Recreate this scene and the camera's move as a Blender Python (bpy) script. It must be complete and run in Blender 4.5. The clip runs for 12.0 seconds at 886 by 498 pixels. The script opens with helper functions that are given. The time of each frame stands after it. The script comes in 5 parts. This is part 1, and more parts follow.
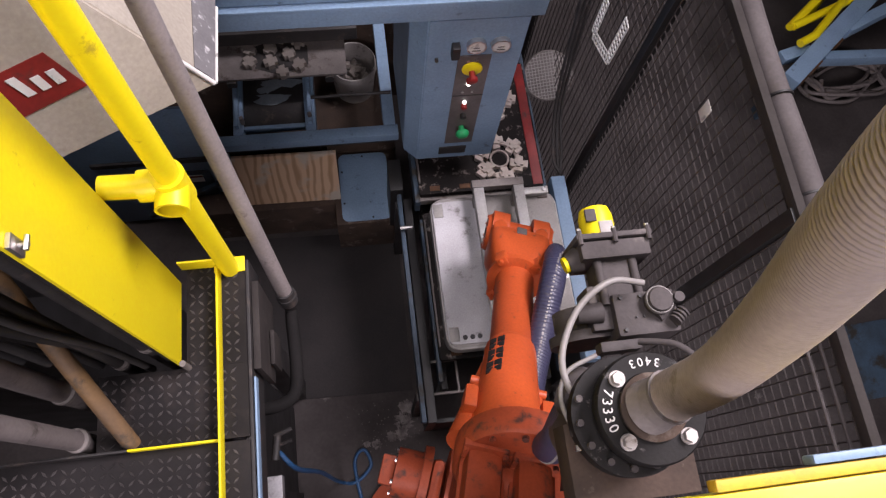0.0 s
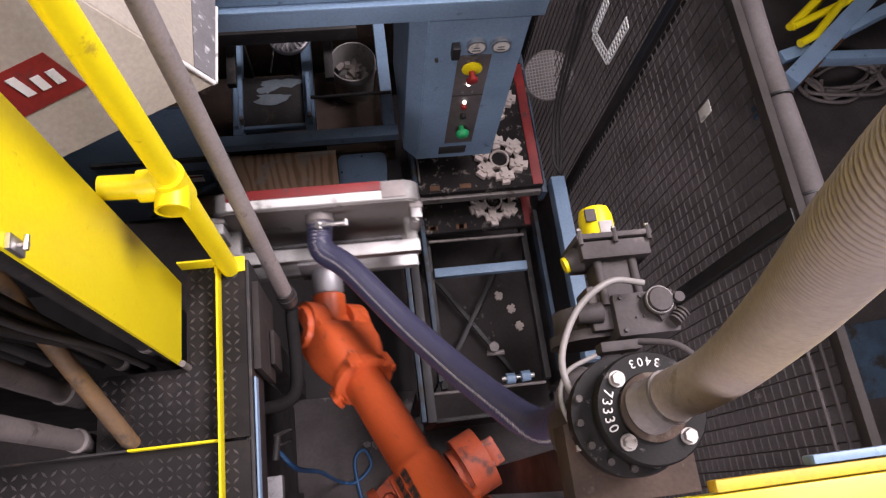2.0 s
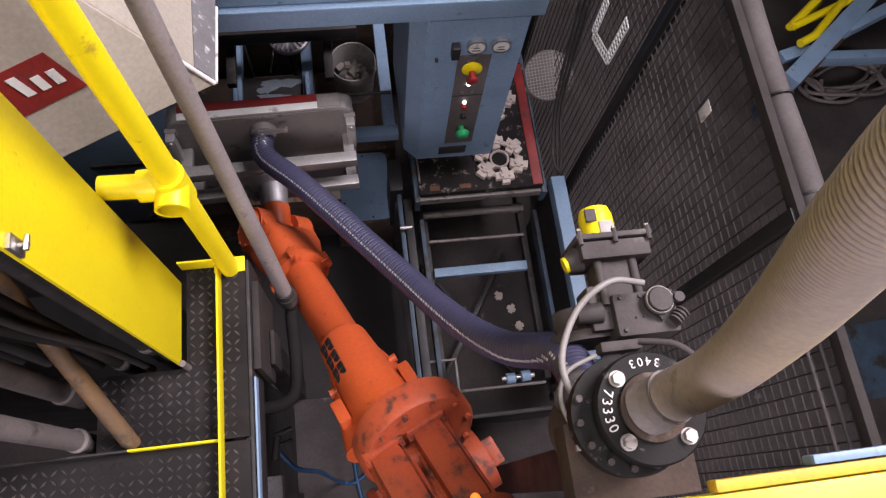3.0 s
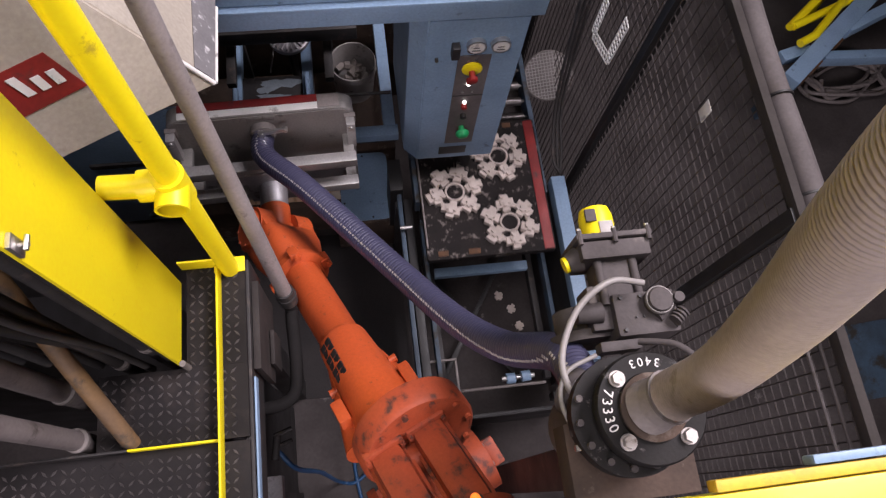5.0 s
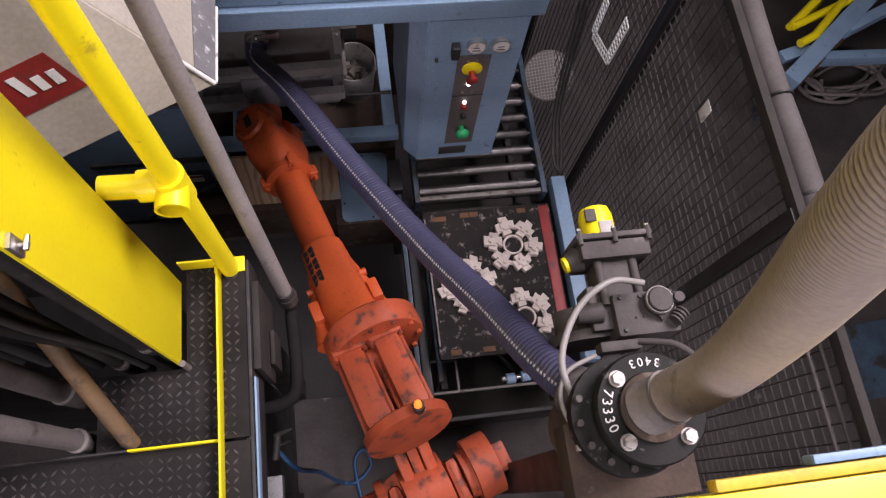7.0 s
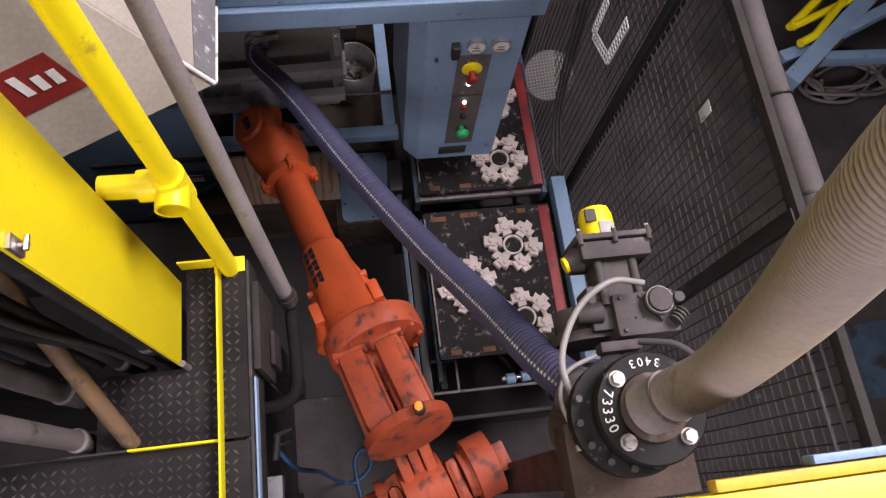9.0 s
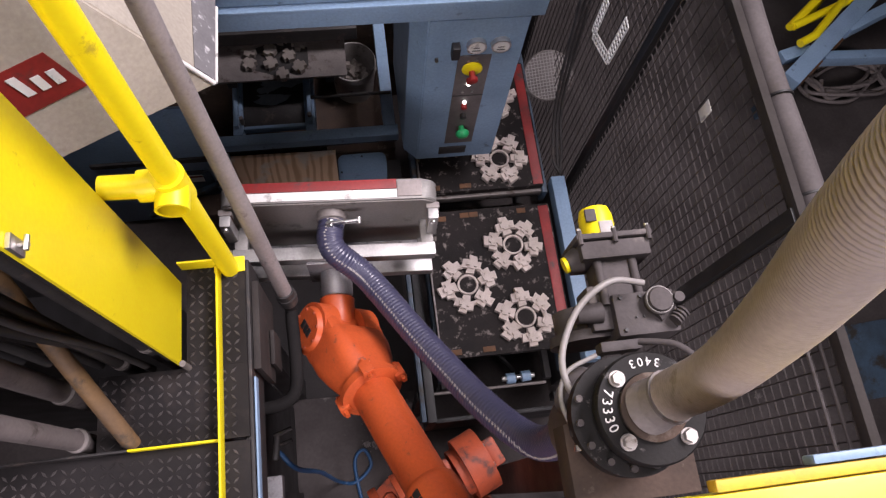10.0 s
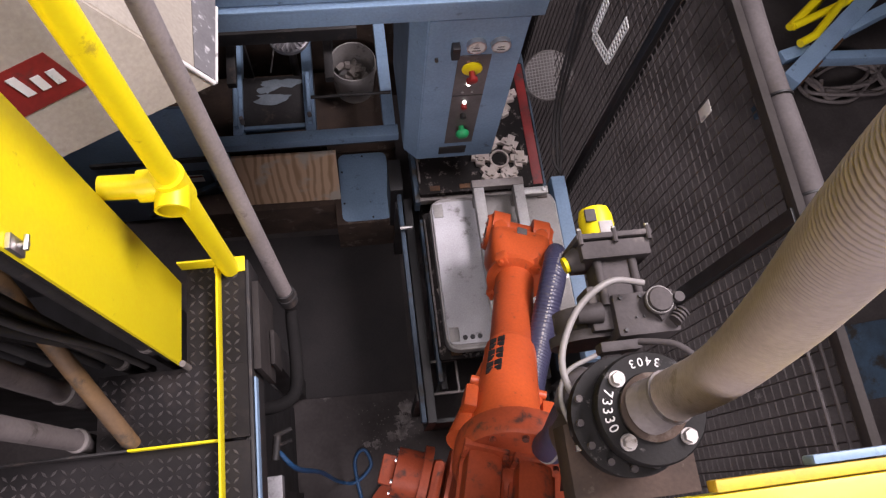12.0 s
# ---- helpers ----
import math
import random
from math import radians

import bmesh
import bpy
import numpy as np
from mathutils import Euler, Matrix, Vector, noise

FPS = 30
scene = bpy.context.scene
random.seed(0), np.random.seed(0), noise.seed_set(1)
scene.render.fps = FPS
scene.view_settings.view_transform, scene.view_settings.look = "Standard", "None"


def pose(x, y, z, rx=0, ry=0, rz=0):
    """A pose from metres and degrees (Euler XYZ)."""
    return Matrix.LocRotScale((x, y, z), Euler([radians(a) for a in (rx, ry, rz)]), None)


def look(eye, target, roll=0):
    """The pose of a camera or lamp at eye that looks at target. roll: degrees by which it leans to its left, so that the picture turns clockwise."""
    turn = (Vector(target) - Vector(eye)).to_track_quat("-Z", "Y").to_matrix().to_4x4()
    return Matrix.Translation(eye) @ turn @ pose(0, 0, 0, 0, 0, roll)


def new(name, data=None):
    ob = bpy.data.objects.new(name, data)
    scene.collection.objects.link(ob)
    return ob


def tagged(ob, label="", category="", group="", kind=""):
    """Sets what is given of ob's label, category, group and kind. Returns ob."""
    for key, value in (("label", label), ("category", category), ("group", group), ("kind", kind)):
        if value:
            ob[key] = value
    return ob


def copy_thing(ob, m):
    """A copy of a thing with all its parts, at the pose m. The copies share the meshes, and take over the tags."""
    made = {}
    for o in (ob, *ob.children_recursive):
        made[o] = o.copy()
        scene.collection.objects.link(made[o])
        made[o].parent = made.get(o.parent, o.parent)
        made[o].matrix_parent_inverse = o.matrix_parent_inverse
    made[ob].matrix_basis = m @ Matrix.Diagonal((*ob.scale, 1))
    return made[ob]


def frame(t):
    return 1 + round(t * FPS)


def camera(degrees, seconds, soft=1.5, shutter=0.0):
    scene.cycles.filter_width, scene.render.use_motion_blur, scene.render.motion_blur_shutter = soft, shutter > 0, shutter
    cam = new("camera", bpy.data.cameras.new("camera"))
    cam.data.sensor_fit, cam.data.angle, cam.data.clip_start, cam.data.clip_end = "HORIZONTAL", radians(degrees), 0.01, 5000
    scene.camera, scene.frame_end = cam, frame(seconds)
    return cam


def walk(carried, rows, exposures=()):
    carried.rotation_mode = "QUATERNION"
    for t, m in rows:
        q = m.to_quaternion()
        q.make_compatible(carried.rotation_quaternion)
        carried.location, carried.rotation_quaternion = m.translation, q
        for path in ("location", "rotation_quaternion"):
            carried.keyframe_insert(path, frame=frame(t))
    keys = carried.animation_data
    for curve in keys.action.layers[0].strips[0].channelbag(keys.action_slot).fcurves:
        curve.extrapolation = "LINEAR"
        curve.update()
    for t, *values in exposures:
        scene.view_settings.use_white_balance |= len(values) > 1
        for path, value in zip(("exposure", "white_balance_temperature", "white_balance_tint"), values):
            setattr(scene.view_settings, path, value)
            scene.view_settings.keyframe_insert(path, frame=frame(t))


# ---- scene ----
EYE_HEIGHT = 3.7
CAMERA_POSE = pose(0, 0, EYE_HEIGHT, 19.791, -4.399, -7.125)
cam = camera(64.98, 12.0, soft=1.3, shutter=0.5)
walk(cam, [(0.0, CAMERA_POSE), (12.0, CAMERA_POSE)], exposures=[(0.0, 0.02), (1.2, 0.05), (3.0, 0.05), (5.0, -0.06), (6.0, -0.06), (7.0, -0.10), (8.9, -0.06), (9.8, 0.05), (12.0, 0.05)])

# ---- light: a closed factory hall, unseen area lights added at its sides and above ----
world = bpy.data.worlds.new("hall_world")
world.use_nodes = True
wnodes, wlinks = world.node_tree.nodes, world.node_tree.links
sky = wnodes.new("ShaderNodeTexSky")
sky.sky_type, sky.sun_disc = "NISHITA", False
sky.sun_elevation, sky.sun_rotation = radians(50), radians(200)
wlinks.new(sky.outputs[0], wnodes["Background"].inputs[0])
wnodes["Background"].inputs[1].default_value = 0.05


def area_light(name, eye, target, size, power, colour):
    lamp = bpy.data.lights.new(name, "AREA")
    lamp.shape, lamp.size, lamp.size_y = "RECTANGLE", size[0], size[1]
    lamp.energy, lamp.color = power, colour
    ob = new(name, lamp)
    ob.matrix_world = look(eye, target)
    return ob


# added without fixtures: south fill, main light from the east, overhead fill
area_light("side_light", (-0.3, -4.6, 5.3), (0.0, 1.4, 1.1), (3.4, 1.6), 240, (1.0, 0.90, 0.98))
area_light("side_light", (2.9, 1.7, 6.3), (-0.4, 0.6, 2.3), (2.2, 2.0), 480, (1.0, 0.90, 0.97))
area_light("overhead_fill", (-0.9, 0.6, 7.4), (0.2, 0.6, 1.2), (2.2, 1.6), 130, (1.0, 0.91, 0.96))


# ---- materials ----
def material(name, colour, rough=0.6, metal=0.0, second=None, scale=6.0, amount=0.5, fine=90.0,
             bump=0.15, random_value=0.0, dirt=None, dirt_amount=0.0, dirt_scale=9.0, coat=0.0, shine=0.5):
    """A surface with blotches at one scale, grain at a finer one, dirt with a ragged edge, and relief."""
    m = bpy.data.materials.new(name)
    m.use_nodes = True
    n, k = m.node_tree.nodes, m.node_tree.links
    b = n["Principled BSDF"]
    b.inputs["Metallic"].default_value = metal
    b.inputs["Coat Weight"].default_value = coat
    b.inputs["Specular IOR Level"].default_value = shine
    where = n.new("ShaderNodeTexCoord")
    shift = n.new("ShaderNodeVectorMath")
    info = n.new("ShaderNodeObjectInfo")
    spread = n.new("ShaderNodeMath")
    spread.operation = "MULTIPLY"
    spread.inputs[1].default_value = 17.0
    k.new(info.outputs["Random"], spread.inputs[0])
    k.new(where.outputs["Object"], shift.inputs[0])
    k.new(spread.outputs[0], shift.inputs[1])
    large = n.new("ShaderNodeTexNoise")
    large.inputs["Scale"].default_value, large.inputs["Detail"].default_value = scale, 6.0
    small = n.new("ShaderNodeTexNoise")
    small.inputs["Scale"].default_value, small.inputs["Detail"].default_value = fine, 3.0
    for t in (large, small):
        k.new(shift.outputs[0], t.inputs["Vector"])
    two = second or tuple(c * 0.72 for c in colour)
    ramp = n.new("ShaderNodeMapRange")
    ramp.inputs[1].default_value, ramp.inputs[2].default_value = 0.35, 0.68
    ramp.inputs[4].default_value = amount
    k.new(large.outputs[0], ramp.inputs[0])
    mix = n.new("ShaderNodeMix")
    mix.data_type = "RGBA"
    mix.inputs[6].default_value, mix.inputs[7].default_value = (*colour, 1), (*two, 1)
    k.new(ramp.outputs[0], mix.inputs[0])
    last = mix.outputs[2]
    grain = n.new("ShaderNodeMix")
    grain.data_type, grain.blend_type = "RGBA", "OVERLAY"
    grain.inputs[0].default_value = 0.22
    k.new(last, grain.inputs[6])
    k.new(small.outputs[0], grain.inputs[7])
    last = grain.outputs[2]
    if dirt:
        spots = n.new("ShaderNodeTexNoise")
        spots.inputs["Scale"].default_value, spots.inputs["Detail"].default_value = dirt_scale, 9.0
        spots.inputs["Roughness"].default_value = 0.68
        k.new(shift.outputs[0], spots.inputs["Vector"])
        edge = n.new("ShaderNodeMapRange")
        edge.inputs[1].default_value, edge.inputs[2].default_value = 0.66 - 0.25 * dirt_amount, 0.74 - 0.2 * dirt_amount
        k.new(spots.outputs[0], edge.inputs[0])
        soil = n.new("ShaderNodeMix")
        soil.data_type = "RGBA"
        soil.inputs[7].default_value = (*dirt, 1)
        k.new(edge.outputs[0], soil.inputs[0])
        k.new(last, soil.inputs[6])
        last = soil.outputs[2]
    if random_value:
        vary = n.new("ShaderNodeHueSaturation")
        amt = n.new("ShaderNodeMapRange")
        amt.inputs[3].default_value, amt.inputs[4].default_value = 1 - random_value, 1 + random_value
        k.new(info.outputs["Random"], amt.inputs[0])
        k.new(amt.outputs[0], vary.inputs["Value"])
        k.new(last, vary.inputs["Color"])
        last = vary.outputs[0]
    k.new(last, b.inputs["Base Color"])
    gloss = n.new("ShaderNodeMapRange")
    gloss.inputs[3].default_value, gloss.inputs[4].default_value = max(rough - 0.12, 0.05), min(rough + 0.15, 1)
    k.new(large.outputs[0], gloss.inputs[0])
    k.new(gloss.outputs[0], b.inputs["Roughness"])
    rel = n.new("ShaderNodeBump")
    rel.inputs["Strength"].default_value, rel.inputs["Distance"].default_value = bump, 0.002
    k.new(small.outputs[0], rel.inputs["Height"])
    k.new(rel.outputs[0], b.inputs["Normal"])
    return m


def glowing(name, colour, strength):
    m = bpy.data.materials.new(name)
    m.use_nodes = True
    b = m.node_tree.nodes["Principled BSDF"]
    b.inputs["Base Color"].default_value = (*colour, 1)
    b.inputs["Emission Color"].default_value = (*colour, 1)
    b.inputs["Emission Strength"].default_value = strength
    return m


GRIME = (0.03, 0.025, 0.02)
ORANGE = material("orange_paint", (0.55, 0.094, 0.024), 0.42, 0, (0.43, 0.070, 0.020), 5, 0.7, 120, 0.06, 0, (0.20, 0.05, 0.025), 0.26, 30)
DULL_ORANGE = material("dusty_orange_paint", (0.40, 0.074, 0.030), 0.5, 0, (0.27, 0.055, 0.026), 6, 0.9, 120, 0.1, 0, (0.09, 0.036, 0.028), 0.55, 15, shine=0.3)
BLUE = material("blue_paint", (0.235, 0.345, 0.49), 0.45, 0, (0.175, 0.265, 0.38), 5, 0.7, 110, 0.06, 0.04, (0.07, 0.10, 0.13), 0.16, 16)
DARK_BLUE = material("grimy_blue_paint", (0.05, 0.085, 0.13), 0.55, 0, (0.028, 0.04, 0.056), 8, 0.9, 110, 0.12, 0.1, GRIME, 0.6, 10)
YELLOW = material("yellow_paint", (0.93, 0.77, 0.010), 0.38, 0, (0.86, 0.67, 0.010), 4, 0.5, 100, 0.06, 0, (0.55, 0.40, 0.03), 0.10, 14)
ALUMINIUM = material("aluminium", (0.42, 0.41, 0.43), 0.52, 0.75, (0.36, 0.35, 0.36), 9, 0.7, 160, 0.08, 0.05, (0.16, 0.15, 0.145), 0.3, 9)
GREY_ALU = material("dull_aluminium_sheet", (0.30, 0.285, 0.275), 0.55, 0.45, (0.22, 0.21, 0.20), 5, 0.7, 140, 0.1, 0, (0.12, 0.11, 0.10), 0.35, 6)
STEEL = material("dusty_steel", (0.24, 0.215, 0.205), 0.6, 0.35, (0.15, 0.13, 0.125), 9, 0.8, 120, 0.15, 0.08, (0.08, 0.06, 0.05), 0.4, 12)
BRIGHT_STEEL = material("bright_steel", (0.62, 0.61, 0.60), 0.3, 0.95, (0.45, 0.43, 0.42), 12, 0.6, 150, 0.05)
DARK_STEEL = material("dark_steel", (0.045, 0.042, 0.042), 0.55, 0.3, (0.025, 0.022, 0.022), 9, 0.8, 120, 0.2, 0.15, (0.09, 0.07, 0.06), 0.35, 12)
BLACK_STEEL = material("black_steel", (0.02, 0.019, 0.02), 0.5, 0.1, (0.012, 0.011, 0.011), 8, 0.8, 120, 0.15, 0.1)
PLATE_STEEL = material("tread_plate_steel", (0.021, 0.0185, 0.019), 0.7, 0.0, (0.013, 0.0115, 0.012), 7, 0.9, 130, 0.15, 0, (0.030, 0.025, 0.024), 0.5, 9, shine=0.15)
FLOOR = material("oily_concrete", (0.066, 0.057, 0.056), 0.75, 0, (0.034, 0.029, 0.028), 3.5, 0.9, 60, 0.3, 0, (0.15, 0.135, 0.13), 0.08, 5, shine=0.15)
MAT = material("rubber_mat", (0.029, 0.0265, 0.027), 0.8, 0, (0.042, 0.037, 0.0365), 4, 0.8, 140, 0.3, 0.05, shine=0.15)
WOOD = bpy.data.materials.new("plywood")
HOSE = material("violet_hose", (0.044, 0.043, 0.084), 0.44, 0, (0.047, 0.046, 0.086), 9, 0.2, 120, 0.05, 0, None, 0, 9, 0.3)
PALE_HOSE = material("pale_duct", (0.36, 0.298, 0.272), 0.6, 0, (0.27, 0.218, 0.194), 5, 0.7, 120, 0.12, 0, (0.20, 0.16, 0.12), 0.25, 9)
CREAM = material("cream_paint", (0.40, 0.355, 0.295), 0.6, 0, (0.33, 0.29, 0.24), 4, 0.7, 100, 0.12, 0, (0.25, 0.21, 0.17), 0.3, 9)
WHITE = material("white_paint", (0.74, 0.72, 0.70), 0.55, 0, (0.6, 0.58, 0.57), 8, 0.6, 110, 0.1, 0, (0.3, 0.28, 0.27), 0.3, 16)
RED = material("red_paint", (0.25, 0.017, 0.016), 0.5, 0, (0.14, 0.014, 0.014), 8, 0.8, 110, 0.12, 0, (0.08, 0.03, 0.03), 0.4, 14)
IVORY = material("ivory_sand_core", (0.62, 0.54, 0.50), 0.9, 0, (0.46, 0.395, 0.355), 14, 0.7, 220, 0.5, 0.06, (0.35, 0.29, 0.25), 0.25, 25)
GREY_CORE = material("grey_core", (0.26, 0.23, 0.21), 0.95, 0, (0.18, 0.16, 0.145), 14, 0.8, 200, 0.4, 0.08, shine=0.1)
TRAY = material("scorched_tray", (0.015, 0.013, 0.013), 0.6, 0.0, (0.028, 0.023, 0.022), 6, 0.8, 130, 0.2, 0, (0.23, 0.20, 0.185), 0.38, 24, shine=0.1)
GREEN = material("green_plastic", (0.02, 0.30, 0.10), 0.4, 0, None, 8, 0.2)
GREY_PANEL = material("grey_label_plate", (0.17, 0.15, 0.15), 0.55, 0.3, (0.12, 0.105, 0.10), 9, 0.8)
VALVE = material("dusty_grey_casting", (0.088, 0.077, 0.077), 0.7, 0.1, (0.056, 0.048, 0.048), 8, 0.8, 130, 0.25, 0.06, (0.15, 0.130, 0.122), 0.25, 11, shine=0.25)
RUST = material("rusty_steel", (0.16, 0.075, 0.035), 0.8, 0.1, (0.085, 0.05, 0.032), 9, 0.9, 120, 0.35, 0.05, (0.05, 0.035, 0.03), 0.4, 14)
BROWN = material("tan_pipe_paint", (0.23, 0.13, 0.05), 0.6, 0, (0.12, 0.075, 0.045), 6, 0.9, 110, 0.15, 0, (0.05, 0.04, 0.03), 0.45, 8)
WORN = material("worn_tread_steel", (0.11, 0.098, 0.097), 0.5, 0.2, (0.022, 0.0195, 0.0195), 4, 1.0, shine=0.3)
PROFILE = material("aluminium_profile", (0.46, 0.445, 0.44), 0.45, 0.6, (0.32, 0.308, 0.30), 10, 0.8, 150, 0.08, 0.04, (0.14, 0.13, 0.125), 0.3, 12)
LOOP = material("grey_cable_sheath", (0.27, 0.25, 0.24), 0.5, 0, (0.19, 0.175, 0.17), 12, 0.6, 120, 0.1)
LOW_PIPE = material("grimy_grey_pipe", (0.19, 0.165, 0.16), 0.65, 0.1, (0.13, 0.11, 0.107), 7, 0.8, 120, 0.15, 0, (0.07, 0.058, 0.054), 0.4, 10, shine=0.3)
ROLLER = material("greasy_roller_steel", (0.20, 0.185, 0.18), 0.38, 0.8, (0.10, 0.09, 0.088), 8, 0.9, 120, 0.1, 0.15, (0.05, 0.043, 0.04), 0.35, 14)
GALV = material("dusty_pipe", (0.33, 0.29, 0.28), 0.6, 0.25, (0.23, 0.20, 0.195), 7, 0.8, 120, 0.15, 0, (0.14, 0.115, 0.105), 0.35, 10)
BUCKET = material("grey_plastic_pail", (0.33, 0.31, 0.30), 0.6, 0, (0.22, 0.20, 0.19), 9, 0.8, 110, 0.1, 0, (0.09, 0.08, 0.07), 0.4, 12)
WIRE = material("fence_wire", (0.075, 0.065, 0.064), 0.65, 0.1, (0.035, 0.030, 0.029), 6, 0.8, shine=0.2)
PALE_WIRE = material("pale_cable", (0.36, 0.335, 0.325), 0.5, 0, (0.26, 0.24, 0.23), 12, 0.6)
RAIL = material("dusty_grey_rail", (0.042, 0.036, 0.034), 0.75, 0.0, (0.025, 0.021, 0.020), 7, 0.8, 120, 0.15, 0, (0.055, 0.046, 0.043), 0.35, 10, shine=0.2)
TRUNK = material("grey_cable_wrap", (0.10, 0.088, 0.088), 0.75, 0, (0.065, 0.056, 0.056), 7, 0.8, 120, 0.2, 0, (0.08, 0.068, 0.063), 0.3, 10, shine=0.2)
DUSTY_RUST = material("dusty_brown_bracket", (0.085, 0.058, 0.045), 0.8, 0.05, (0.05, 0.038, 0.032), 9, 0.9, 120, 0.3, 0, (0.16, 0.13, 0.11), 0.3, 14, shine=0.2)
WET = material("pale_wet_film", (0.26, 0.30, 0.34), 0.25, 0, (0.16, 0.19, 0.22), 16, 0.8, 150, 0.1)
FLAKED = material("flaking_paint", (0.20, 0.19, 0.195), 0.6, 0.1, (0.15, 0.14, 0.145), 8, 0.8, 120, 0.2, 0, (0.62, 0.60, 0.60), 0.38, 34)
CHIPPED = material("chipped_concrete", (0.22, 0.197, 0.19), 0.9, 0, (0.08, 0.07, 0.067), 26, 1.0, 160, 0.5, 0, (0.035, 0.03, 0.029), 0.5, 18, shine=0.15)
# near black: the lower pipe run's shade put into its colour
SHADED_PIPE = material("shaded_pipe", (0.013, 0.012, 0.012), 0.85, 0, (0.02, 0.018, 0.018), 7, 0.8, 120, 0.2, shine=0.1)
SCUFFED = material("scuffed_black_casting", (0.011, 0.010, 0.010), 0.6, 0.0, (0.017, 0.015, 0.0145), 14, 0.8, 150, 0.3, 0, (0.16, 0.145, 0.14), 0.2, 34, shine=0.2)
BOLT = material("dusty_bright_bolt", (0.42, 0.39, 0.375), 0.5, 0.5, (0.28, 0.255, 0.24), 40, 0.9, 150, 0.2, 0.1, (0.14, 0.11, 0.09), 0.3, 40)
WORN_YELLOW = material("worn_yellow_paint", (0.72, 0.47, 0.035), 0.5, 0, (0.52, 0.33, 0.04), 12, 0.9, 120, 0.2, 0, (0.22, 0.15, 0.05), 0.45, 16)
SAND = material("trodden_sand", (0.12, 0.105, 0.10), 0.95, 0, (0.08, 0.07, 0.065), 20, 0.8, 200, 0.3)
BACK_PLATE = material("dull_grey_back_plate", (0.24, 0.222, 0.212), 0.5, 0.3, (0.17, 0.156, 0.147), 5, 0.8, 130, 0.1, 0, (0.08, 0.072, 0.067), 0.3, 8)
BLUE_LINE = material("blue_air_line", (0.02, 0.075, 0.18), 0.45)
WALL = material("sooty_wall", (0.035, 0.031, 0.03), 0.85, 0, (0.02, 0.018, 0.018), 1.5, 0.9, 30, 0.3, shine=0.1)
LAMP_GREEN = glowing("signal_lens", (1.0, 0.97, 0.92), 4.0)
AMBER = glowing("amber_lens", (1.0, 0.22, 0.03), 1.3)


def make_wood():
    WOOD.use_nodes = True
    n, k = WOOD.node_tree.nodes, WOOD.node_tree.links
    b = n["Principled BSDF"]
    where, stretch, wave = n.new("ShaderNodeTexCoord"), n.new("ShaderNodeMapping"), n.new("ShaderNodeTexWave")
    stretch.inputs["Location"].default_value = (0.11, 0.0, 0.1)
    stretch.inputs["Scale"].default_value = (1.0, 1.0, 0.22)
    wave.wave_type = "BANDS"
    wave.bands_direction = "X"
    wave.inputs["Scale"].default_value, wave.inputs["Distortion"].default_value = 8.0, 11.0
    wave.inputs["Detail"].default_value, wave.inputs["Detail Scale"].default_value = 3.0, 0.9
    ramp = n.new("ShaderNodeValToRGB")
    ramp.color_ramp.elements[0].color, ramp.color_ramp.elements[1].color = (0.40, 0.25, 0.145, 1), (0.62, 0.43, 0.285, 1)
    ramp.color_ramp.elements[0].position, ramp.color_ramp.elements[1].position = 0.08, 0.6
    worn, edge, mix = n.new("ShaderNodeTexNoise"), n.new("ShaderNodeMapRange"), n.new("ShaderNodeMix")
    worn.inputs["Scale"].default_value, worn.inputs["Detail"].default_value = 7.0, 8.0
    edge.inputs[1].default_value, edge.inputs[2].default_value = 0.54, 0.64
    mix.data_type = "RGBA"
    mix.inputs[7].default_value = (0.50, 0.44, 0.37, 1)
    k.new(where.outputs["Object"], stretch.inputs[0])
    k.new(where.outputs["Object"], worn.inputs[0])
    k.new(stretch.outputs[0], wave.inputs[0])
    k.new(wave.outputs[0], ramp.inputs[0])
    k.new(worn.outputs[0], edge.inputs[0])
    k.new(edge.outputs[0], mix.inputs[0])
    k.new(ramp.outputs[0], mix.inputs[6])
    k.new(mix.outputs[2], b.inputs["Base Color"])
    b.inputs["Roughness"].default_value = 0.75


make_wood()


# ---- mesh helpers ----
def put(bm, verts, m):
    bmesh.ops.transform(bm, matrix=m, verts=verts)


def box(bm, x0, x1, y0, y1, z0, z1, bevel=0.0, m=None):
    """A block with bevelled edges added to bm."""
    made = bmesh.ops.create_cube(bm, size=1.0)["verts"]
    put(bm, made, Matrix.Translation(((x0 + x1) / 2, (y0 + y1) / 2, (z0 + z1) / 2)) @ Matrix.Diagonal((x1 - x0, y1 - y0, z1 - z0, 1)))
    if bevel:
        edges = list({e for v in made for e in v.link_edges})
        out = bmesh.ops.bevel(bm, geom=edges, offset=bevel, segments=2, profile=0.6, affect="EDGES")
        made = list({v for f in out["faces"] for v in f.verts} | {v for v in made if v.is_valid})
    if m is not None:
        put(bm, made, m)
    return made


def rod(bm, a, b, r, r2=None, seg=20):
    """A round bar from a to b, tapering to r2, with closed ends."""
    a, b = Vector(a), Vector(b)
    made = bmesh.ops.create_cone(bm, cap_ends=True, segments=seg, radius1=r, radius2=r if r2 is None else r2, depth=(b - a).length)["verts"]
    put(bm, made, Matrix.Translation((a + b) / 2) @ (b - a).to_track_quat("Z", "Y").to_matrix().to_4x4())
    return made


